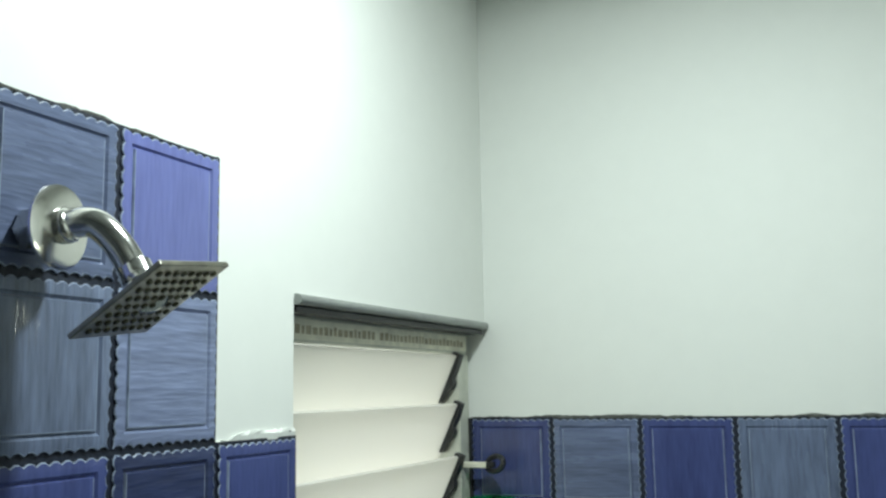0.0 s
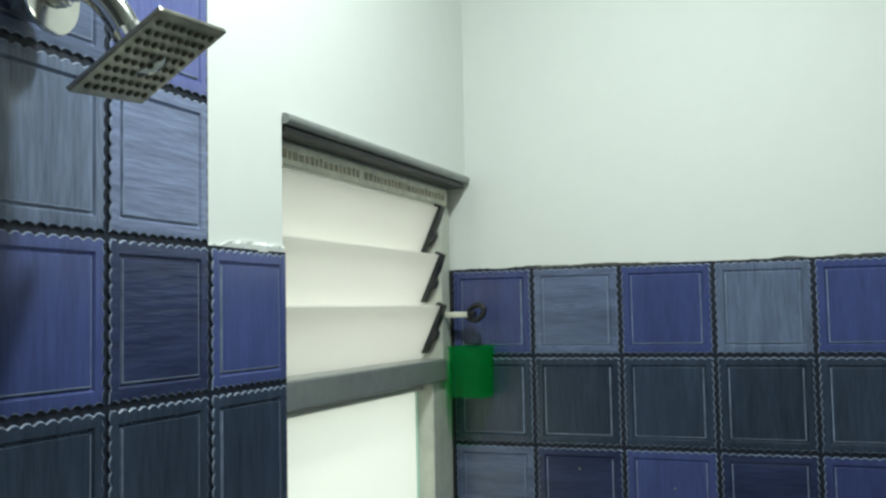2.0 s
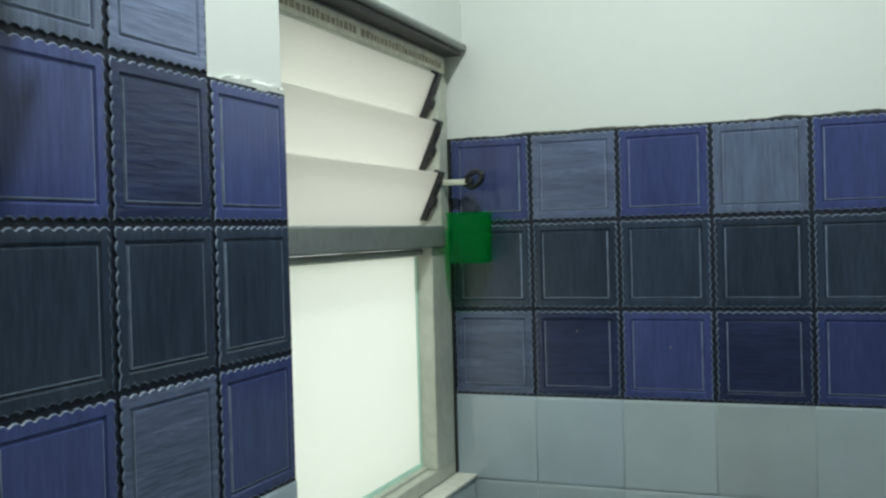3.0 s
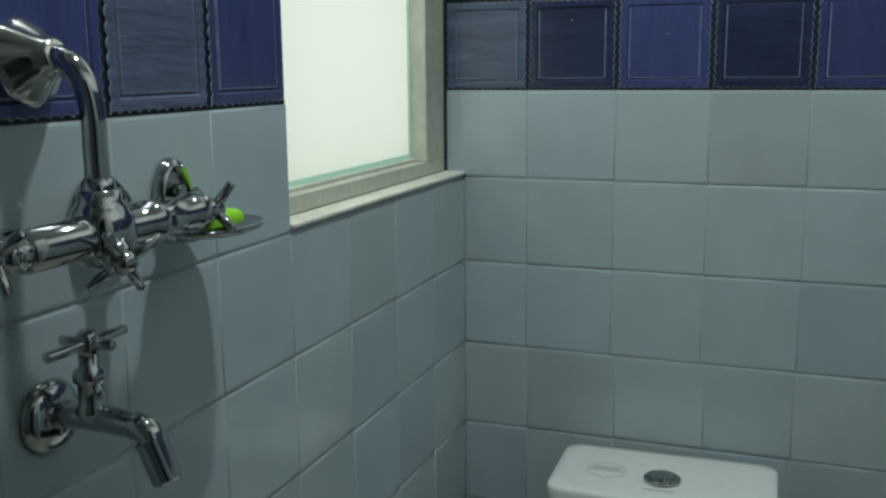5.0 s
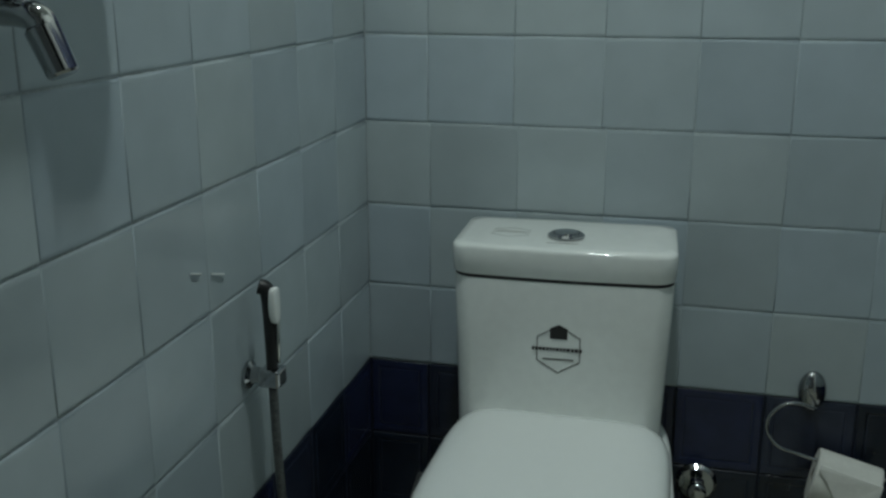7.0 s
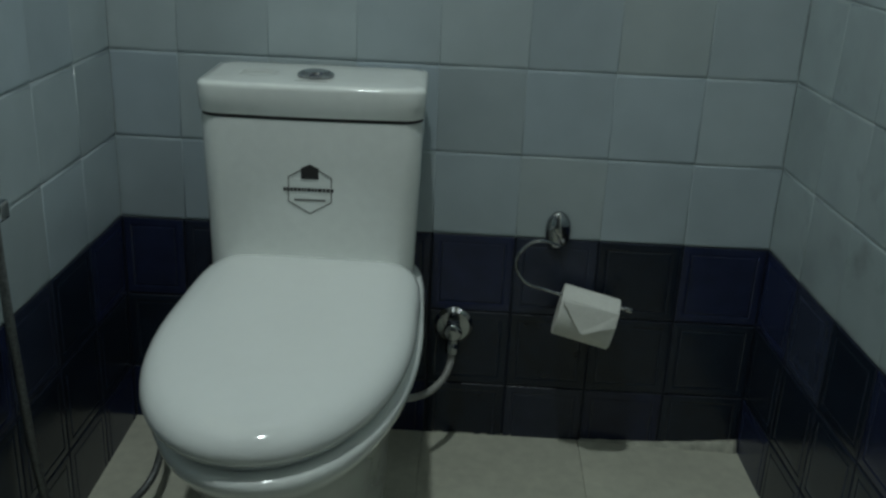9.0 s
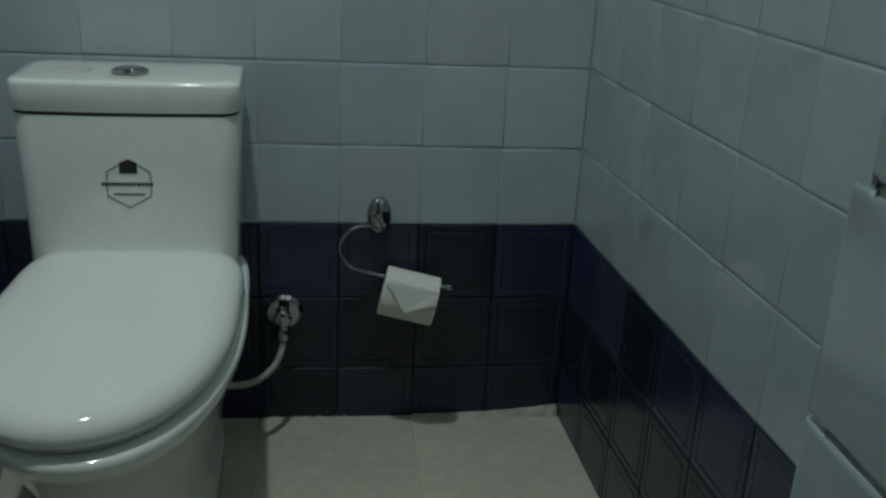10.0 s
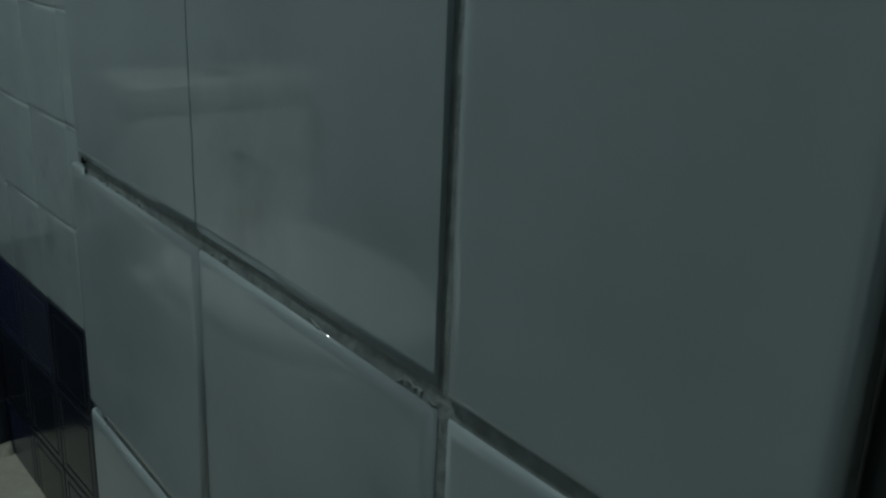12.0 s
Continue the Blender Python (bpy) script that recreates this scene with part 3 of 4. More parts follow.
def health_faucet():
    t = empty("health_faucet", 0.0, -0.505, 0.57)
    tagged(t, "chrome hand spray with a grey hose in a wall hook", "hand spray")
    bm = bmesh.new()
    lathe(bm, [(0.019, 0), (0.019, 0.004), (0.012, 0.008), (0.010, 0.026)], along((0.002, -0.515, 0.568), (1, -0.515, 0.568)), 20)
    box(bm, 0.022, -0.530, 0.556, 0.052, -0.500, 0.581, 0.004)
    under(part("hook", bm, CHROME, None, "chrome wall hook"), t)
    bm = bmesh.new()
    tube(bm, [(0.037, -0.515, 0.553), (0.037, -0.514, 0.59), (0.036, -0.512, 0.63), (0.035, -0.510, 0.66), (0.034, -0.510, 0.680), (0.031, -0.511, 0.689), (0.023, -0.513, 0.692)], lambda s: 0.0072 + 0.003 * min(s * 1.6, 1), 6, 14)
    under(part("handle", bm, BLACK, None, "dark glossy handle", True), t)
    bm = bmesh.new()
    flat = lambda c: math.copysign(abs(c) ** 0.6, c)
    rings = [[(0.043 + h, -0.511 + 0.0098 * s * flat(math.cos(a)), 0.667 + 0.0245 * (1 - (1 - s) * 0.4) * flat(math.sin(a))) for a in (2 * math.pi * k / 28 for k in range(28))] for s, h in ((0.8, -0.006), (1, -0.003), (1, 0.003), (0.9, 0.0045), (0.5, 0.005))]
    loft(bm, rings)
    # plain white stands in for the bright reflection on the chrome face
    under(part("spray_face", bm, LID_PLASTIC, None, "oval spray face, white for its bright reflection", True), t)
    under(part("lever", rod(bmesh.new(), (0.0475, -0.512, 0.645), (0.0465, -0.515, 0.588), 0.0026, 0.0020, 8), BRIGHT_CHROME, None, "slim chrome lever", True), t)
    bm = bmesh.new()
    tube(bm, [(0.037, -0.515, 0.556), (0.038, -0.514, 0.48), (0.041, -0.510, 0.36), (0.045, -0.502, 0.22), (0.052, -0.482, 0.10), (0.070, -0.42, 0.02), (0.10, -0.33, 0.009), (0.125, -0.26, 0.03), (0.13, -0.20, 0.10), (0.11, -0.10, 0.15), (0.10, -0.004, 0.16)], 0.0065, 8, 10)
    under(part("hose", bm, HOSE, None, "thin grey braided hose", True), t)
    t.location += Vector((0, -0.013, 0.002))
    # thin white boxes stand in for two bright glints on the glaze
    for y, w in ((-0.660, 0.024), (-0.611, 0.034)):
        z = 0.749 - (y + 0.660) * 0.30
        tagged(part("paint_fleck", boxed(0.0005, -w / 2, -0.0010, 0.0026, w / 2, 0.0010, 0.0005, pose(0, y + w / 2, z - w * 0.15, -17)), LID_PLASTIC), "small white dash standing in for a glint on the tiles", "paint fleck", "flecks on the wall")
    for x, z in ((0.187, 1.397), (0.342, 1.372)):
        tagged(part("paint_fleck", boxed(x, -0.0022, z, x + 0.0022, -0.0003, z + 0.0028, 0.0006), CARD), "tiny dull speck on a blue tile", "paint fleck", "flecks on the wall")


# ---- toilet ----
def d_shape(z, a, y_back, y_front, back_half, cx=0.375, n=56):
    """A ring shaped like a seat: straight back, bulging sides, round front."""
    out = []
    length = y_back - y_front
    for k in range(n):
        an = 2 * math.pi * k / n
        c, s = math.cos(an), math.sin(an)
        if s < 0:
            ex = 2 / 2.15
            x, y = math.copysign(abs(c) ** ex, c) * a, -abs(s) ** ex * length * 0.58
        else:
            ex = 2 / 7.0
            x, y = math.copysign(abs(c) ** ex, c), abs(s) ** ex
            x, y = x * (a + (back_half - a) * y * y), y * length * 0.42
        out.append((cx + x, y_front + length * 0.58 + y, z))
    return out


def toilet():
    t = empty("toilet", 0.375, -0.07, 0.0)
    tagged(t, "white one-piece ceramic toilet with its lid closed", "toilet")
    bm = bmesh.new()
    loft(bm, [d_shape(z, a, yb, yf, bh, 0.378) for z, a, yb, yf, bh in (
        (-0.049, 0.122, -0.06, -0.602, 0.127), (0.012, 0.122, -0.06, -0.602, 0.127), (0.05, 0.118, -0.06, -0.60, 0.125), (0.13, 0.120, -0.06, -0.62, 0.128),
        (0.21, 0.140, -0.06, -0.66, 0.142), (0.28, 0.158, -0.06, -0.712, 0.156), (0.322, 0.173, -0.06, -0.748, 0.165), (0.338, 0.180, -0.06, -0.764, 0.170), (0.350, 0.182, -0.06, -0.768, 0.172), (0.357, 0.180, -0.06, -0.765, 0.170),
        (0.360, 0.174, -0.06, -0.757, 0.164))])
    under(part("bowl", bm, CERAMIC, None, "white skirted ceramic bowl", True), t)
    cx, cy = 0.374, -0.118

    def bowed(z, w, d, r, dy=0.0, bulge=0.008):
        """A rounded rectangle whose front swells a little."""
        out = []
        for x, y, q in round_rect(cx, cy - dy, z, w, d, r, 8):
            f = max(1 - (2 * (x - cx) / w) ** 2, 0)
            out.append((x, y - (bulge * f if y < cy else 0), q))
        # more points along the front so that the swell is smooth
        n = 9
        front = [(cx - w / 2 + r + (w - 2 * r) * k / n, cy - dy - d / 2 - bulge * max(1 - (2 * (-w / 2 + r + (w - 2 * r) * k / n) / w) ** 2, 0), z) for k in range(1, n)]
        return out[:27] + front + out[27:]

    bm = bmesh.new()
    loft(bm, [bowed(z, w, d, 0.03, dy) for z, w, d, dy in ((0.33, 0.324, 0.190, 0.004), (0.40, 0.328, 0.184, 0), (0.52, 0.336, 0.182, 0), (0.627, 0.3425, 0.184, 0), (0.629, 0.3415, 0.183, 0))])
    tank = under(part("tank", bm, CERAMIC, None, "white ceramic cistern", True), t)
    sharp(tank, 50)
    bm = bmesh.new()
    loft(bm, [bowed(z, w, d, r, 0.001) for z, w, d, r in ((0.6345, 0.342, 0.184, 0.028), (0.636, 0.3445, 0.187, 0.028), (0.660, 0.3475, 0.191, 0.026), (0.6745, 0.3475, 0.191, 0.026), (0.6785, 0.3455, 0.189, 0.026), (0.6812, 0.340, 0.184, 0.026), (0.6822, 0.316, 0.160, 0.03), (0.6828, 0.22, 0.08, 0.03))])
    lid = under(part("tank_lid", bm, CERAMIC, None, "rounded cistern lid", True), t)
    sharp(lid, 60)
    # black band put in for the shade between tank and lid
    under(part("gasket", loft(bmesh.new(), [bowed(z, 0.3405, 0.182, 0.03) for z in (0.626, 0.636)]), BLACK, None, "black band standing for the shaded gap under the lid"), t)
    bm = bmesh.new()
    lathe(bm, [(0.027, 0), (0.029, 0.002), (0.029, 0.005), (0.0245, 0.008), (0.0225, 0.006), (0.0205, 0.006), (0.0185, 0.010), (0.008, 0.0115)], Matrix.Translation((0.374, -0.142, 0.6822)), 32)
    b = under(part("flush_button", bm, CHROME, None, "round chrome push button", True), t)
    sharp(b, 30)
    # stickers: plain shapes
    yf = cy - 0.0995
    bm = bmesh.new()
    hexa = [(0.374 + 0.039 * math.cos(radians(a)) * 0.98, 0.5215 + 0.039 * math.sin(radians(a))) for a in (30, 90, 150, 210, 270, 330)]
    for i in range(6):
        (ax, az), (bx, bz) = hexa[i], hexa[(i + 1) % 6]
        for s0, s1 in ((0.0, 0.42), (0.58, 1.0)) if i in (2, 5) else ((0.0, 1.0),):
            p, q = Vector((ax + (bx - ax) * s0, yf, az + (bz - az) * s0)), Vector((ax + (bx - ax) * s1, yf, az + (bz - az) * s1))
            d = (q - p).normalized() * 0.0008
            e = Vector((-d.z, 0, d.x))
            vs = [bm.verts.new(w) for w in (p + e, q + e, q - e, p - e)]
            r = bmesh.ops.extrude_face_region(bm, geom=[bm.faces.new(vs)])
            bmesh.ops.translate(bm, verts=[v for v in r["geom"] if isinstance(v, bmesh.types.BMVert)], vec=(0, -0.0006, 0))
    box(bm, 0.350, yf - 0.0005, 0.503, 0.398, yf, 0.506)
    under(part("sticker_outline", bm, GREY_INK, None, "thin grey hexagon mark"), t)
    bm = bmesh.new()
    loft(bm, [[(0.374 + x, y, 0.5215 + z) for x, z in ((-0.0135, 0.017), (0.0135, 0.017), (0.0135, 0.034), (0.0, 0.0405), (-0.0135, 0.034))] for y in (yf - 0.0008, yf)])
    under(part("sticker_mark", bm, INK, None, "black house-shaped mark"), t)
    rn = random.Random(3)
    x = 0.333
    while x < 0.410:
        w = rn.uniform(0.003, 0.006)
        under(part("print_bar", boxed(x, yf - 0.0008, 0.5185, x + w, yf + 0.0006, 0.5235), INK, None, "short bar of black print"), t)
        x += w + 0.0012
    bm = bmesh.new()
    hexa = [(0.284 + 0.034 * math.cos(radians(a)), -0.128 + 0.030 * math.sin(radians(a))) for a in (30, 90, 150, 210, 270, 330)]
    for (ax, ay), (bx, by) in zip(hexa, hexa[1:] + hexa[:1]):
        p, q = Vector((ax, ay, 0)), Vector((bx, by, 0))
        e = (q - p).normalized().cross(Vector((0, 0, 1))) * 0.0007
        loft(bm, [[v + Vector((0, 0, z)) for v in (p + e, q + e, q - e, p - e)] for z in (0.6818, 0.6832)])
    box(bm, 0.255, -0.131, 0.6818, 0.313, -0.127, 0.6832)
    box(bm, 0.262, -0.124, 0.6818, 0.306, -0.114, 0.6831)
    under(part("button_print", boxed(0.347, -0.182, 0.6816, 0.396, -0.1805, 0.6830), GREY_INK, None, "thin grey printed line"), t)
    under(part("lid_sticker", bm, mat("faded_sticker", (0.50, 0.52, 0.50), 0.6), None, "faded grey sticker"), t)
    # seat and lid hang a little loose and sit askew on the bowl
    askew = Matrix.Translation((0.375, -0.20, 0)) @ Matrix.Rotation(radians(-2.2), 4, "Z") @ Matrix.Translation((-0.375, 0.20, 0))

    def seat_ring(z, a, yb, yf2, bh):
        return [askew @ Vector(p) for p in d_shape(z, a * 0.968, yb, yf2 + 0.003, bh, 0.385)]

    bm = bmesh.new()
    loft(bm, [seat_ring(z, a, -0.205, yf2, bh) for z, a, yf2, bh in ((0.361, 0.164, -0.744, 0.152), (0.363, 0.168, -0.749, 0.156), (0.372, 0.169, -0.751, 0.157), (0.376, 0.166, -0.747, 0.154))])
    under(part("seat", bm, LID_PLASTIC, None, "", True), t)
    bm = bmesh.new()
    loft(bm, [seat_ring(z, a, yb, yf2, bh) for z, a, yb, yf2, bh in (
        (0.373, 0.172, -0.206, -0.753, 0.160), (0.375, 0.178, -0.202, -0.761, 0.165), (0.383, 0.1805, -0.200, -0.765, 0.167), (0.391, 0.1795, -0.201, -0.763, 0.166), (0.399, 0.1755, -0.203, -0.757, 0.163),
        (0.406, 0.168, -0.209, -0.746, 0.157), (0.411, 0.158, -0.219, -0.731, 0.148), (0.4148, 0.140, -0.236, -0.706, 0.131), (0.4175, 0.112, -0.262, -0.668, 0.104), (0.4192, 0.075, -0.30, -0.615, 0.068), (0.4198, 0.03, -0.37, -0.53, 0.028))])
    under(part("seat_lid", bm, LID_PLASTIC, None, "closed white domed lid", True), t)
    for x in (0.285, 0.465):
        under(part("hinge", rod(bmesh.new(), (x - 0.02, -0.214, 0.372), (x + 0.02, -0.214, 0.372), 0.009), LID_PLASTIC, None, "", True), t)
    # it was set slightly askew
    t.rotation_euler.z = radians(1.6)


def paper_holder():
    t = empty("toilet_paper_holder", 0.787, 0.0, 0.385)
    tagged(t, "chrome wire paper holder on an oval wall plate", "paper holder")
    bm = bmesh.new()
    rings = [[(0.787 + 0.023 * s * math.cos(a), -h, 0.403 + 0.036 * s * math.sin(a)) for a in (2 * math.pi * k / 28 for k in range(28))] for s, h in ((1, 0.002), (1, 0.005), (0.85, 0.011), (0.45, 0.016), (0.2, 0.017))]
    loft(bm, rings)
    under(part("wall_plate", bm, CHROME, None, "oval chrome wall plate", True), t)
    bm = bmesh.new()
    tube(bm, [(0.795, -0.010, 0.380), (0.790, -0.035, 0.384), (0.765, -0.050, 0.397), (0.738, -0.055, 0.395), (0.716, -0.058, 0.372), (0.716, -0.060, 0.345), (0.735, -0.062, 0.322), (0.77, -0.057, 0.309), (0.80, -0.059, 0.302), (0.86, -0.067, 0.293), (0.918, -0.074, 0.286)], 0.0032, 8, 10)
    rod(bm, (0.908, -0.073, 0.2875), (0.922, -0.075, 0.2855), 0.005)
    under(part("wire_arm", bm, CHROME, None, "bent chrome wire arm", True), t)
    # the nearly used roll hangs low on the bar
    t = empty("toilet_roll", 0.843, -0.064, 0.264)
    tagged(t, "white toilet paper roll with a folded end", "toilet roll")
    ax = Vector((0.98, -0.13, -0.20)).normalized()
    a, b = Vector((0.843, -0.064, 0.2655)) - ax * 0.051, Vector((0.843, -0.064, 0.2655)) + ax * 0.051
    m = along(a, b)
    bm = bmesh.new()
    n = 40
    prof = [(0.0130, 0.0), (0.0445, 0.0), (0.0462, 0.002), (0.0462, 0.100), (0.0445, 0.102), (0.0130, 0.102)]
    rings = [[m @ Vector((r * math.cos(2 * math.pi * k / n), r * math.sin(2 * math.pi * k / n), h)) for k in range(n)] for r, h in prof]
    loft(bm, rings + [rings[0]], False, False)
    under(part("paper", bm, PAPER, None, "", True), t)
    sharp(t.children[-1], 40)
    bm = bmesh.new()
    rings = [[m @ Vector((r * math.cos(2 * math.pi * k / n), r * math.sin(2 * math.pi * k / n), h)) for k in range(n)] for r, h in ((0.0128, 0.001), (0.0128, 0.101), (0.0115, 0.101), (0.0115, 0.001))]
    loft(bm, rings + [rings[0]], False, False)
    under(part("core", bm, CARD, None, "grey cardboard core"), t)
    bm = bmesh.new()
    mm = Matrix.Translation((0.843, -0.064, 0.2655)) @ Matrix.Rotation(radians(-7.5), 4, "Z") @ Matrix.Rotation(radians(11.5), 4, "Y")
    quad = [(-0.049, -0.0440, 0.034), (-0.034, -0.0480, 0.020), (-0.016, -0.0520, 0.000), (-0.006, -0.0540, -0.010), (0.000, -0.0545, -0.012), (0.022, -0.0520, 0.002), (0.036, -0.0500, 0.008), (0.050, -0.0470, 0.012), (0.050, -0.0400, 0.038), (-0.049, -0.0400, 0.040)]
    loft(bm, [[mm @ Vector((x, y + o, z)) for x, y, z in quad] for o in (-0.0012, 0.004)])
    under(part("folded_end", bm, PAPER, None, "triangular folded paper end"), t)


def angle_valve():
    t = empty("angle_valve", 0.609, 0.0, 0.205)
    tagged(t, "chrome angle valve with a white hose beside the toilet", "valve")
    bm = bmesh.new()
    lathe(bm, [(0.036, 0), (0.036, 0.003), (0.030, 0.010), (0.012, 0.013)], along((0.609, -0.002, 0.207), (0.609, -1, 0.207)), 28)
    under(part("flange", bm, CHROME, None, "round chrome flange", True), t)
    bm = bmesh.new()
    rod(bm, (0.609, -0.01, 0.207), (0.609, -0.045, 0.207), 0.010, 0.012)
    rod(bm, (0.609, -0.042, 0.190), (0.609, -0.042, 0.232), 0.012, 0.012)
    rod(bm, (0.609, -0.042, 0.168), (0.609, -0.042, 0.191), 0.0135, 0.0125, 6)
    under(part("body", bm, CHROME, None, "", True), t)
    sharp(t.children[-1], 30)
    bm = bmesh.new()
    lathe(bm, [(0.010, 0), (0.016, 0.002), (0.017, 0.015), (0.012, 0.018)], along((0.609, -0.046, 0.216), (0.609, -1, 0.216)), 12)
    under(part("knob", bm, CHROME, None, "", True), t)
    bm = bmesh.new()
    tube(bm, [(0.609, -0.042, 0.172), (0.607, -0.050, 0.150), (0.595, -0.075, 0.130), (0.570, -0.105, 0.118), (0.535, -0.125, 0.115), (0.49, -0.13, 0.12)], 0.0065, 8, 10)
    under(part("hose", bm, WHITE_HOSE, None, "white supply hose", True), t)


def ceiling_lamp():
    t = empty("ceiling_light", LAMP_X, LAMP_Y, ROOM_Z)
    tagged(t, "round white surface light on the ceiling", "ceiling lamp")
    bm = bmesh.new()
    lathe(bm, [(0.088, 0), (0.088, -0.036), (0.084, -0.042), (0.074, -0.043), (0.070, -0.038), (0.070, -0.026), (0.03, -0.024)], Matrix.Translation((LAMP_X, LAMP_Y, ROOM_Z - 0.001)), 40)
    under(part("rim", bm, LID_PLASTIC, None, "white plastic rim", True), t)


shower()
mixer()
bib_tap()
soap_dish()
green_cup()
health_faucet()
toilet()
paper_holder()
angle_valve()
ceiling_lamp()

# ---- tiles ----
MESHES = {}


def plate_mesh(key, w, h, material, bevel=0.0025, thick=0.006, side=1.0, depth=0.5):
    """A glazed tile: thin plate with softened edges, in its own plane; side narrows the softening of its upright edges."""
    k = ("plate", key, round(w, 4), round(h, 4), side)
    if k not in MESHES:
        bm = bmesh.new()
        ring = lambda i, z: [(-w / 2 + i * side, -h / 2 + i, z), (w / 2 - i * side, -h / 2 + i, z), (w / 2 - i * side, h / 2 - i, z), (-w / 2 + i * side, h / 2 - i, z)]
        arc = [(bevel * (1 - math.cos(q)), -depth * bevel * (1 - math.sin(q))) for q in (radians(0), radians(30), radians(60), radians(90))]
        loft(bm, [ring(0, -thick)] + [ring(i, z) for i, z in arc] + [ring(bevel * 1.4, 0)], False, True)
        for f in bm.faces:
            f.smooth = True
        me = bpy.data.meshes.new("tile")
        bm.to_mesh(me)
        bm.free()
        me.materials.append(material)
        MESHES[k] = me
    return MESHES[k]


def relief_mesh(key, w, h, material, rim=None, relief_depth=1.0):
    """A pressed tile: scalloped pale rim, flat border and a sunk line round the field; worn below 1 flattens its relief."""
    k = ("relief", key, round(w, 4), round(h, 4))
    if k in MESHES:
        return MESHES[k]
    bm = bmesh.new()
    waves, per = 11, 33

    def wavy(inset, amp, z):
        out = []
        for (ax, ay), (bx, by), (nx, ny), turn in (((-1, -1), (1, -1), (0, 1), 1), ((1, -1), (1, 1), (-1, 0), 1), ((1, 1), (-1, 1), (0, -1), -1), ((-1, 1), (-1, -1), (1, 0), -1)):
            for q in range(per):
                f = q / per
                x, y = (ax + (bx - ax) * f) * (w / 2 - inset), (ay + (by - ay) * f) * (h / 2 - inset)
                a = amp * (0.5 - 0.5 * turn * math.cos(2 * math.pi * waves * f))
                out.append((x + nx * a, y + ny * a, z))
        return out

    sq = lambda i, z: [(-w / 2 + i, -h / 2 + i, z), (w / 2 - i, -h / 2 + i, z), (w / 2 - i, h / 2 - i, z), (-w / 2 + i, h / 2 - i, z)]
    slots = []

    def ring_band(rings, slot, cap=False):
        loft(bm, rings, False, cap)
        slots.extend([slot] * (len(bm.faces) - len(slots)))

    deep, amp = 0.0016 * relief_depth, 0.0034 * relief_depth
    ring_band([wavy(0.0007, amp, -0.006), wavy(0.0007, amp, -0.0008)], 2)
    ring_band([wavy(0.0007, amp, -0.0008), wavy(0.0013, amp, 0.0), wavy(0.0019, amp, 0.0002)], 1)
    ring_band([wavy(0.0019, amp, 0.0002), wavy(0.0090, 0.0, 0.0005)], 0)
    ring_band([sq(0.0090, 0.0005), sq(0.0135, 0.0006), sq(0.0158, -deep), sq(0.0172, -deep)], 0)
    ring_band([sq(0.0172, -deep), sq(0.0182, 0.0004), sq(0.0191, 0.0005)], 1)
    ring_band([sq(0.0191, 0.0005), sq(0.0300, 0.0007)], 0, True)
    bm.faces.ensure_lookup_table()
    for f, slot in zip(bm.faces, slots):
        f.material_index = slot
        c = f.calc_center_median()
        # only the lower and side lips are pale, as if lit from above
        if slot == 1 and max(abs(c.x) / w, abs(c.y) / h) < 0.45 and c.y > h * 0.3:
            f.material_index = 0
    bmesh.ops.recalc_face_normals(bm, faces=bm.faces)
    me = bpy.data.meshes.new("tile")
    bm.to_mesh(me)
    bm.free()
    for m in (material, rim or TILE_EDGE, DARK_GROUT):
        me.materials.append(m)
    MESHES[k] = me
    return me


FRAMES = {
    "left": (Vector((0, 0, 0)), Vector((0, 1, 0)), Vector((1, 0, 0))),
    "back": (Vector((0, 0, 0)), Vector((1, 0, 0)), Vector((0, -1, 0))),
    "right": (Vector((ROOM_X, 0, 0)), Vector((SPLAY, -1, 0)).normalized(), Vector((-1, -SPLAY, 0)).normalized()),
    "step": (Vector((STEP_X, 0, 0)), Vector((0, -1, 0)), Vector((-1, 0, 0))),
    "side": (Vector((ROOM_X, STEP_Y, 0)), Vector((-1, 0, 0)), Vector((0, 1, 0))),
}
tilt = random.Random(11)


def lay(wall, side, mesh, u, v, wobble=0.0, proud=0.0):
    """Sets a tile with its middle at u along the wall and v up."""
    o, ux, nz = FRAMES[side]
    ob = new("tile", mesh)
    m = Matrix((ux, Vector((0, 0, 1)), nz)).transposed().to_4x4()
    m.translation = o + ux * u + Vector((0, 0, v)) + nz * proud
    if wobble:
        m = m @ pose(0, 0, 0, tilt.uniform(-wobble, wobble), tilt.uniform(-wobble, wobble), 0)
    ob.matrix_basis = m
    ob.parent = wall
    return ob


def bed(wall, side, u0, u1, v0, v1, material, name="grout"):
    """The joint filling behind a field of tiles."""
    o, ux, nz = FRAMES[side]
    bm = bmesh.new()
    m = Matrix((ux, Vector((0, 0, 1)), nz)).transposed().to_4x4()
    m.translation = o
    box(bm, u0, v0, -0.0055, u1, v1, -0.0016 if material is GROUT else -0.0022, 0, m)
    ob = part(name, bm, material)
    ob.parent = wall
    return ob


GAP = 0.003


def field(wall, side, us, vs, make, wobble=0.0):
    for i in range(len(us) - 1):
        for j in range(len(vs) - 1):
            w, h = us[i + 1] - us[i] - (tilt.choice((0.0003, 0.0009, 0.0018)) if wobble else GAP), vs[j + 1] - vs[j] - (tilt.choice((0.0018, 0.0026)) if wobble else GAP)
            me = make(i, j, w, h)
            if me:
                lay(wall, side, me, (us[i] + us[i + 1]) / 2, (vs[j] + vs[j + 1]) / 2, wobble, tilt.uniform(-0.0004, 0.0002) if wobble else 0)


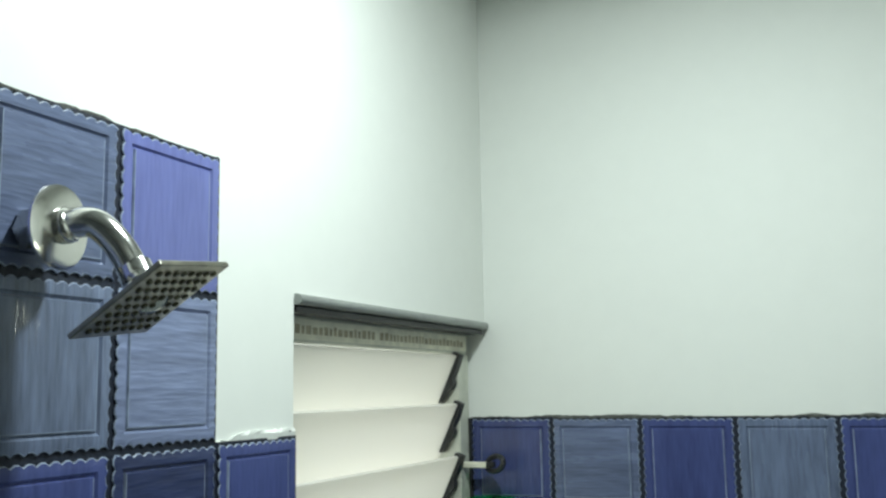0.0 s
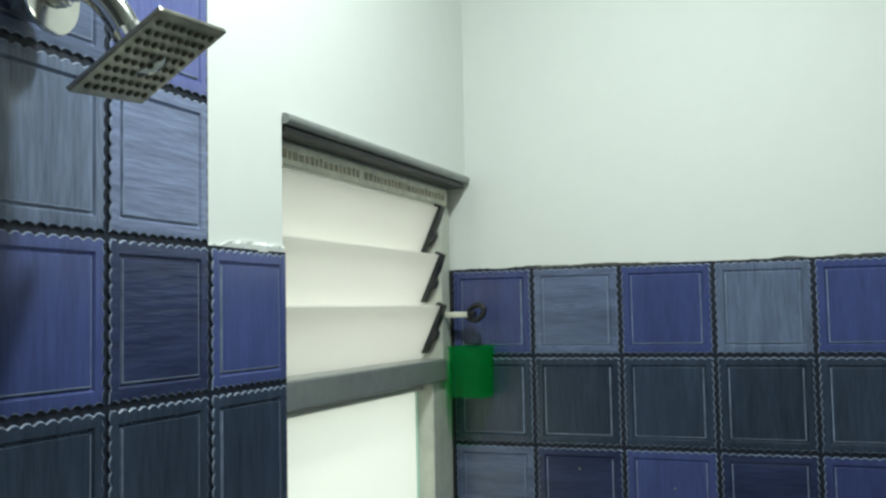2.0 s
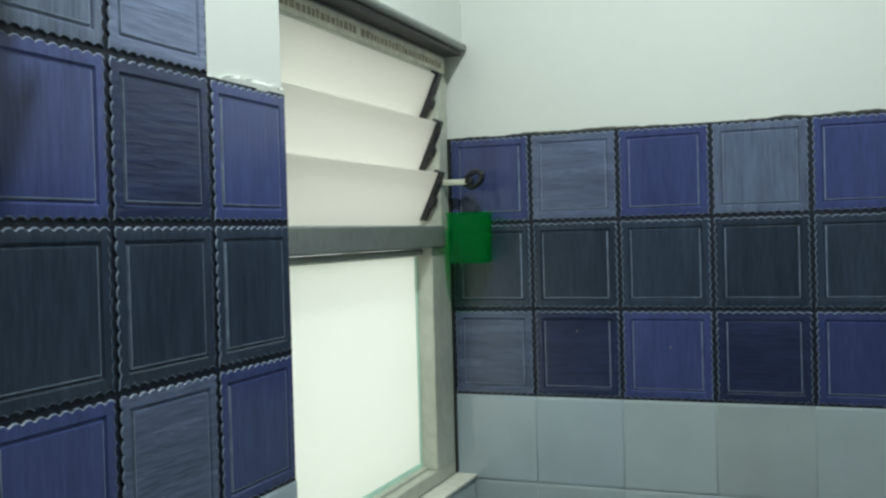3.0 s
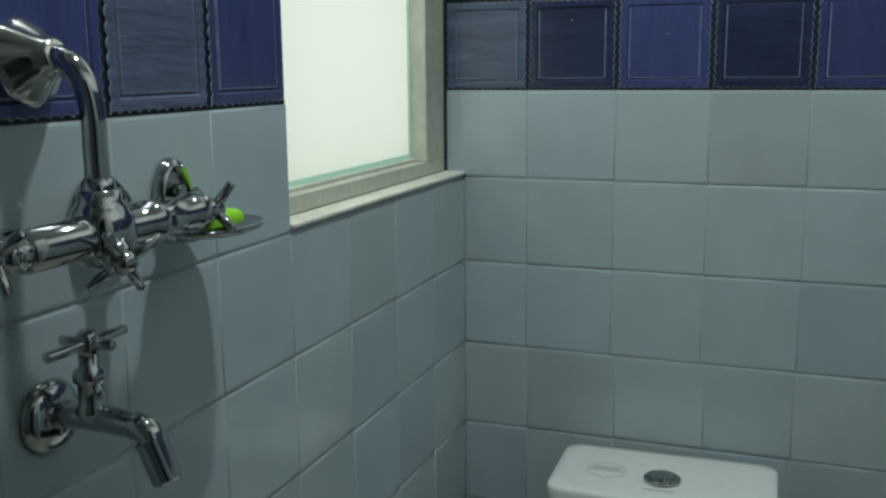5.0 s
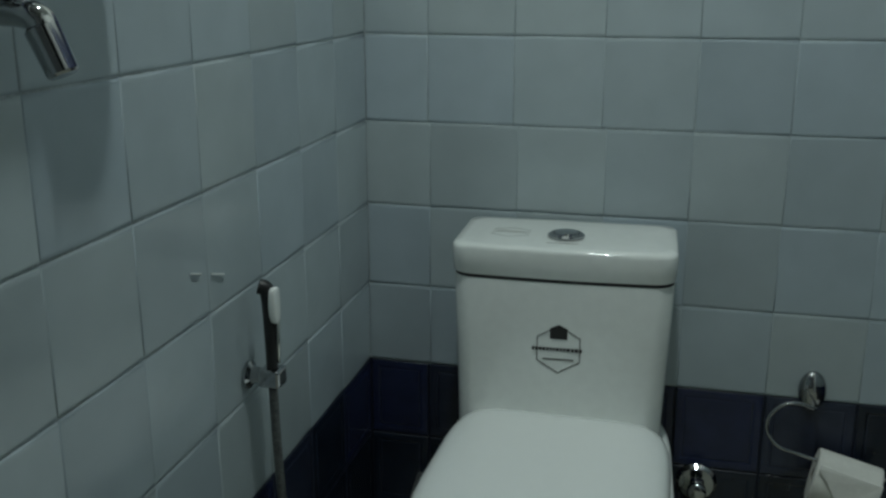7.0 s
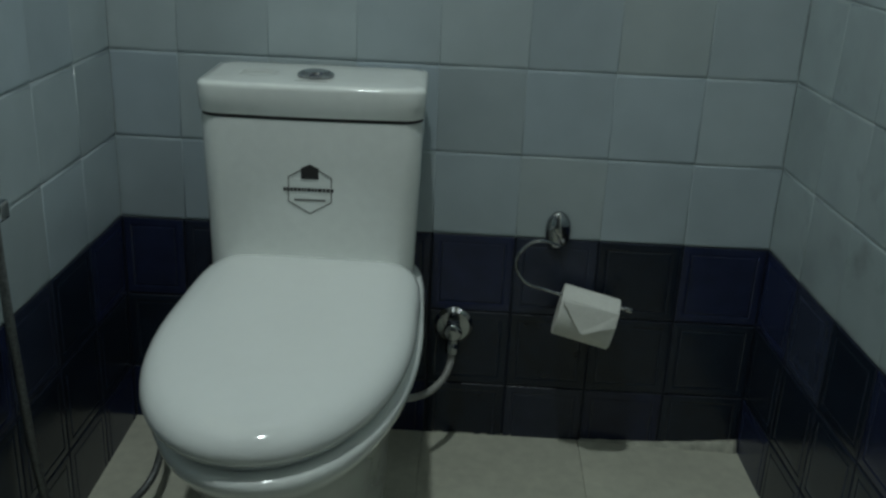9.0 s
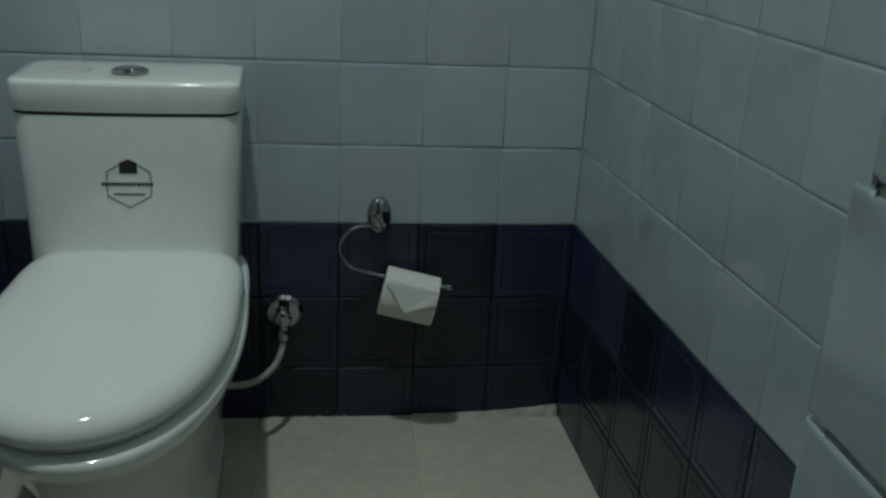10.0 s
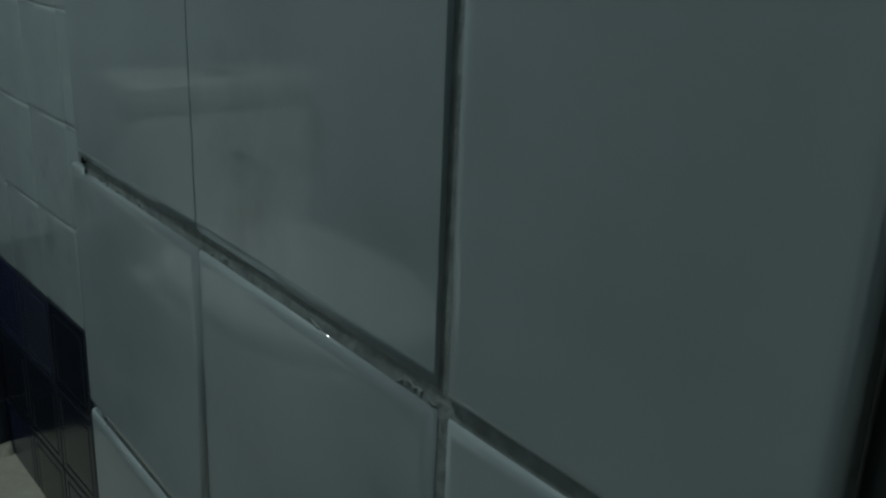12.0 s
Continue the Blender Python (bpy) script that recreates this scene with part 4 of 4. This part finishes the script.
low_rows = [-0.062, 0.085, 0.235, LOW]
mid_rows = [LOW + ROW * k for k in range(7)]
top_rows = [MID + ROW * k for k in range(4)]
white = lambda i, j, w, h: plate_mesh("white", w, h, WHITE_TILE, 0.0050, side=0.3, depth=0.30)
low_kinds = (("blue", "dark", "slate"), ("dark", "dark", "dark"), ("blue", "slate", "dark", "blue"))


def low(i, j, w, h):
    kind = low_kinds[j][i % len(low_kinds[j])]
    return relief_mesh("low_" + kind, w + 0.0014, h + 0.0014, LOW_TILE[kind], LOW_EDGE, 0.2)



# wall with the toilet
xs = [0.0] + [0.113 + 0.15 * k for k in range(7)] + [ROOM_X]
xs_top = [FX + 0.001] + xs[1:]
back_kinds = (("slate", "navy", "blue", "navy", "blue", "slate", "blue", "navy"), ("dark",) * 8, ("blue", "slate", "blue", "grain", "blue", "slate", "blue", "slate"))
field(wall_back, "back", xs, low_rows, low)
xs_low = [0.0, 0.117, 0.272, 0.422] + xs[4:]
field(wall_back, "back", xs_low, mid_rows[:4], white, 0.14)
field(wall_back, "back", xs, mid_rows[3:6], white, 0.14)
field(wall_back, "back", xs_top, mid_rows[5:], white, 0.14)
field(wall_back, "back", xs_top, top_rows, lambda i, j, w, h: relief_mesh(back_kinds[j][i], w, h, NAVY[back_kinds[j][i]]))
bed(wall_back, "back", -0.0055, ROOM_X + 0.0055, -0.062, LOW, DARK_GROUT)
bed(wall_back, "back", -0.0055, ROOM_X + 0.0055, LOW, mid_rows[5], GROUT)
bed(wall_back, "back", FX, ROOM_X + 0.0055, mid_rows[5], MID, GROUT)
bed(wall_back, "back", FX, ROOM_X + 0.0055, MID, TOP, DARK_GROUT)

# window wall
ys = ([WIN_Y / 4 * k for k in range(5)] + [WIN_Y - PITCH * k for k in range(1, 13)])[::-1]
left_kinds = (("blue", "slate", "blue"), ("dark", "dark", "dark"), ("blue", "navy", "blue"))
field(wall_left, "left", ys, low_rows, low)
field(wall_left, "left", ys, mid_rows[:6], white, 0.14)
field(wall_left, "left", ys[:13], mid_rows[5:], white, 0.14)
kind_of = lambda i, j: left_kinds[j][(i + 2 - 11) % 3]
field(wall_left, "left", ys[:13], top_rows, lambda i, j, w, h: relief_mesh(kind_of(i, j), w, h, NAVY[kind_of(i, j)]))
col = [WIN_Y - PITCH * k for k in (5, 4, 3, 2, 1)]
col_kinds = (("pale_grain", "pale", "pale_grain", "pale"), ("pale", "violet", "slate", "violet"))
field(wall_left, "left", col, [TOP, TOP + 0.148, TOP + 0.296], lambda i, j, w, h: relief_mesh(col_kinds[j][i], w, h, NAVY[col_kinds[j][i]]))
bed(wall_left, "left", ys[0], 0, -0.062, LOW, DARK_GROUT)
bed(wall_left, "left", ys[0], 0, LOW, mid_rows[5] - 0.014, GROUT)
bed(wall_left, "left", WIN_Y + 0.001, -0.001, mid_rows[5] - 0.014, 1.1400, GROUT)
bed(wall_left, "left", ys[0], WIN_Y, mid_rows[5] - 0.014, MID, GROUT)
bed(wall_left, "left", ys[0], WIN_Y, MID, TOP, DARK_GROUT)
bed(wall_left, "left", col[0], col[-1], TOP, TOP + 0.296, DARK_GROUT)

# wall with the doorway: its near part stands forward
us = [0.15 * k for k in range(9)] + [-STEP_Y - 0.008]
field(wall_right, "right", us, low_rows, low)
field(wall_right, "right", us, mid_rows, lambda i, j, w, h: plate_mesh("right", w, h, BIG_TILE, 0.0050, side=0.3, depth=0.30), 0.14)
field(wall_right, "right", us, top_rows, lambda i, j, w, h: relief_mesh(("blue", "dark", "slate")[(i + j) % 3], w, h, NAVY[("blue", "dark", "slate")[(i + j) % 3]]))
bed(wall_right, "right", 0, us[-1], -0.062, LOW, DARK_GROUT)
bed(wall_right, "right", 0, us[-1], LOW, MID, GROUT)
bed(wall_right, "right", 0, us[-1], MID, TOP, DARK_GROUT)
near_us = [(-STEP_Y, 1.4142), (1.4158, 1.5764), (1.5816, -DOOR_Y0)]
near_vs = [-0.06, 0.09, 0.24, 0.39, 0.54, 0.69, 0.838, 0.987, 1.137, 1.287]
for i, (u0, u1) in enumerate(near_us):
    for j in range(len(near_vs) - 1):
        gap = 0.0062 if j in (5, 6) else 0.0035
        # the lower courses reach a little further round the corner, and the upper end joint is nearly closed
        a = u0 - 0.018 if i == 0 and j < 6 else u0
        b = u1 + 0.0015 if i == 0 and j > 5 else u1 - 0.0008 if i == 0 else u1
        a = a + 0.0006 if i == 1 and j < 6 else a
        lay(wall_right, "step", plate_mesh("near", b - a, near_vs[j + 1] - near_vs[j] - gap, BIG_TILE, 0.0045, side=0.08 if j > 5 and i < 2 else 1.0), (a + b) / 2, (near_vs[j] + near_vs[j + 1]) / 2, 0.25, tilt.uniform(-0.0005, 0.0003))
bed(wall_right, "step", -STEP_Y, -DOOR_Y0, -0.06, near_vs[-1], ROUGH_GROUT)
field(wall_right, "side", [0.006, 0.09, ROOM_X - STEP_X], near_vs, lambda i, j, w, h: plate_mesh("near", w, h, BIG_TILE, 0.002), 0.2)
bed(wall_right, "side", 0.006, ROOM_X - STEP_X - 0.006, -0.06, near_vs[-1], GROUT)

def ragged(wall, side, u0, u1, v, seed, deep=0.006, high=0.0042, material=None, step=0.006):
    """A rough line of mortar along an upper tile edge, uneven in height and depth."""
    o, ux, nz = FRAMES[side]
    rn = random.Random(seed)
    m = Matrix((ux, Vector((0, 0, 1)), nz)).transposed().to_4x4()
    m.translation = o
    n = max(int((u1 - u0) / step), 2)
    rings = []
    h, d = 0.3, 0.3
    for k in range(n + 1):
        u = u0 + (u1 - u0) * k / n
        h = min(max(h + rn.uniform(-0.35, 0.35), 0.1), 1)
        d = min(max(d + rn.uniform(-0.35, 0.35), 0.15), 1)
        z1 = -0.005 + deep * d
        rings.append([m @ Vector(p) for p in ((u, v - 0.002, -0.0055), (u, v - 0.002, z1 - 0.001), (u, v + high * h * 0.6, z1), (u, v + high * h, -0.0035), (u, v + high * h, -0.0055))])
    bm = bmesh.new()
    loft(bm, rings)
    ob = part("mortar_edge", bm, material or MORTAR, None, "rough mortar along the tile edge")
    ob.parent = wall


ragged(wall_back, "back", 0.5, ROOM_X - 0.16, -0.023, 8, 0.007, 0.002, FLOOR_GROUT)
bm = bmesh.new()
rn = random.Random(9)
rings = []
for k in range(25):
    f = k / 24
    x, lift = ROOM_X - 0.30 + 0.299 * f, 0.002 + 0.017 * f ** 2.2 + rn.uniform(-0.0008, 0.0008)
    run = 0.006 + 0.016 * f + rn.uniform(-0.002, 0.002)
    rings.append([(x, -0.0008, -0.034), (x, -0.0008, -0.023 + lift), (x, -run * 0.35, -0.023 + lift * 0.75), (x, -run * 0.7, -0.024 + lift * 0.3), (x, -run, -0.028), (x, -run, -0.034)])
loft(bm, rings)
hump = part("mortar_fillet", bm, FLOOR_GROUT, None, "hump of pale mortar in the floor corner", True)
hump.parent = floor
for v, seed in ((0.6875, 21), (0.8345, 22), (0.984, 23)):
    ragged(wall_right, "step", -STEP_Y, -DOOR_Y0, v, seed, 0.0033, 0.0060, ROUGH_GROUT, 0.0016)
ragged(wall_back, "back", FX, ROOM_X, TOP, 1)
ragged(wall_left, "left", col[0], col[-1], TOP + 0.295, 2, 0.0065, 0.0042)
ragged(wall_left, "left", col[-1] + 0.001, WIN_Y - 0.002, TOP, 3, 0.0055, 0.009, PAINT)
ragged(wall_left, "left", WIN_Y - 0.012, WIN_Y - 0.001, TOP + 0.004, 4, 0.012, 0.02, MORTAR)

# floor
fx = [0.0, 0.26, 0.56, 0.86, ROOM_X + 0.066]
fy = [-2.55, -2.4, -2.1, -1.8, -1.5, -1.2, -0.9, -0.6, -0.3, 0.0]
for i in range(4):
    for j in range(9):
        w, d = fx[i + 1] - fx[i] - 0.002, fy[j + 1] - fy[j] - 0.002
        ob = new("tile", plate_mesh("floor", w, d, FLOOR_TILE, 0.0012))
        za, zb = floor_z(fy[j]), floor_z(fy[j + 1])
        ob.matrix_basis = pose((fx[i] + fx[i + 1]) / 2, (fy[j] + fy[j + 1]) / 2, (za + zb) / 2, math.degrees(math.atan2(zb - za, fy[j + 1] - fy[j])))
        ob.parent = floor
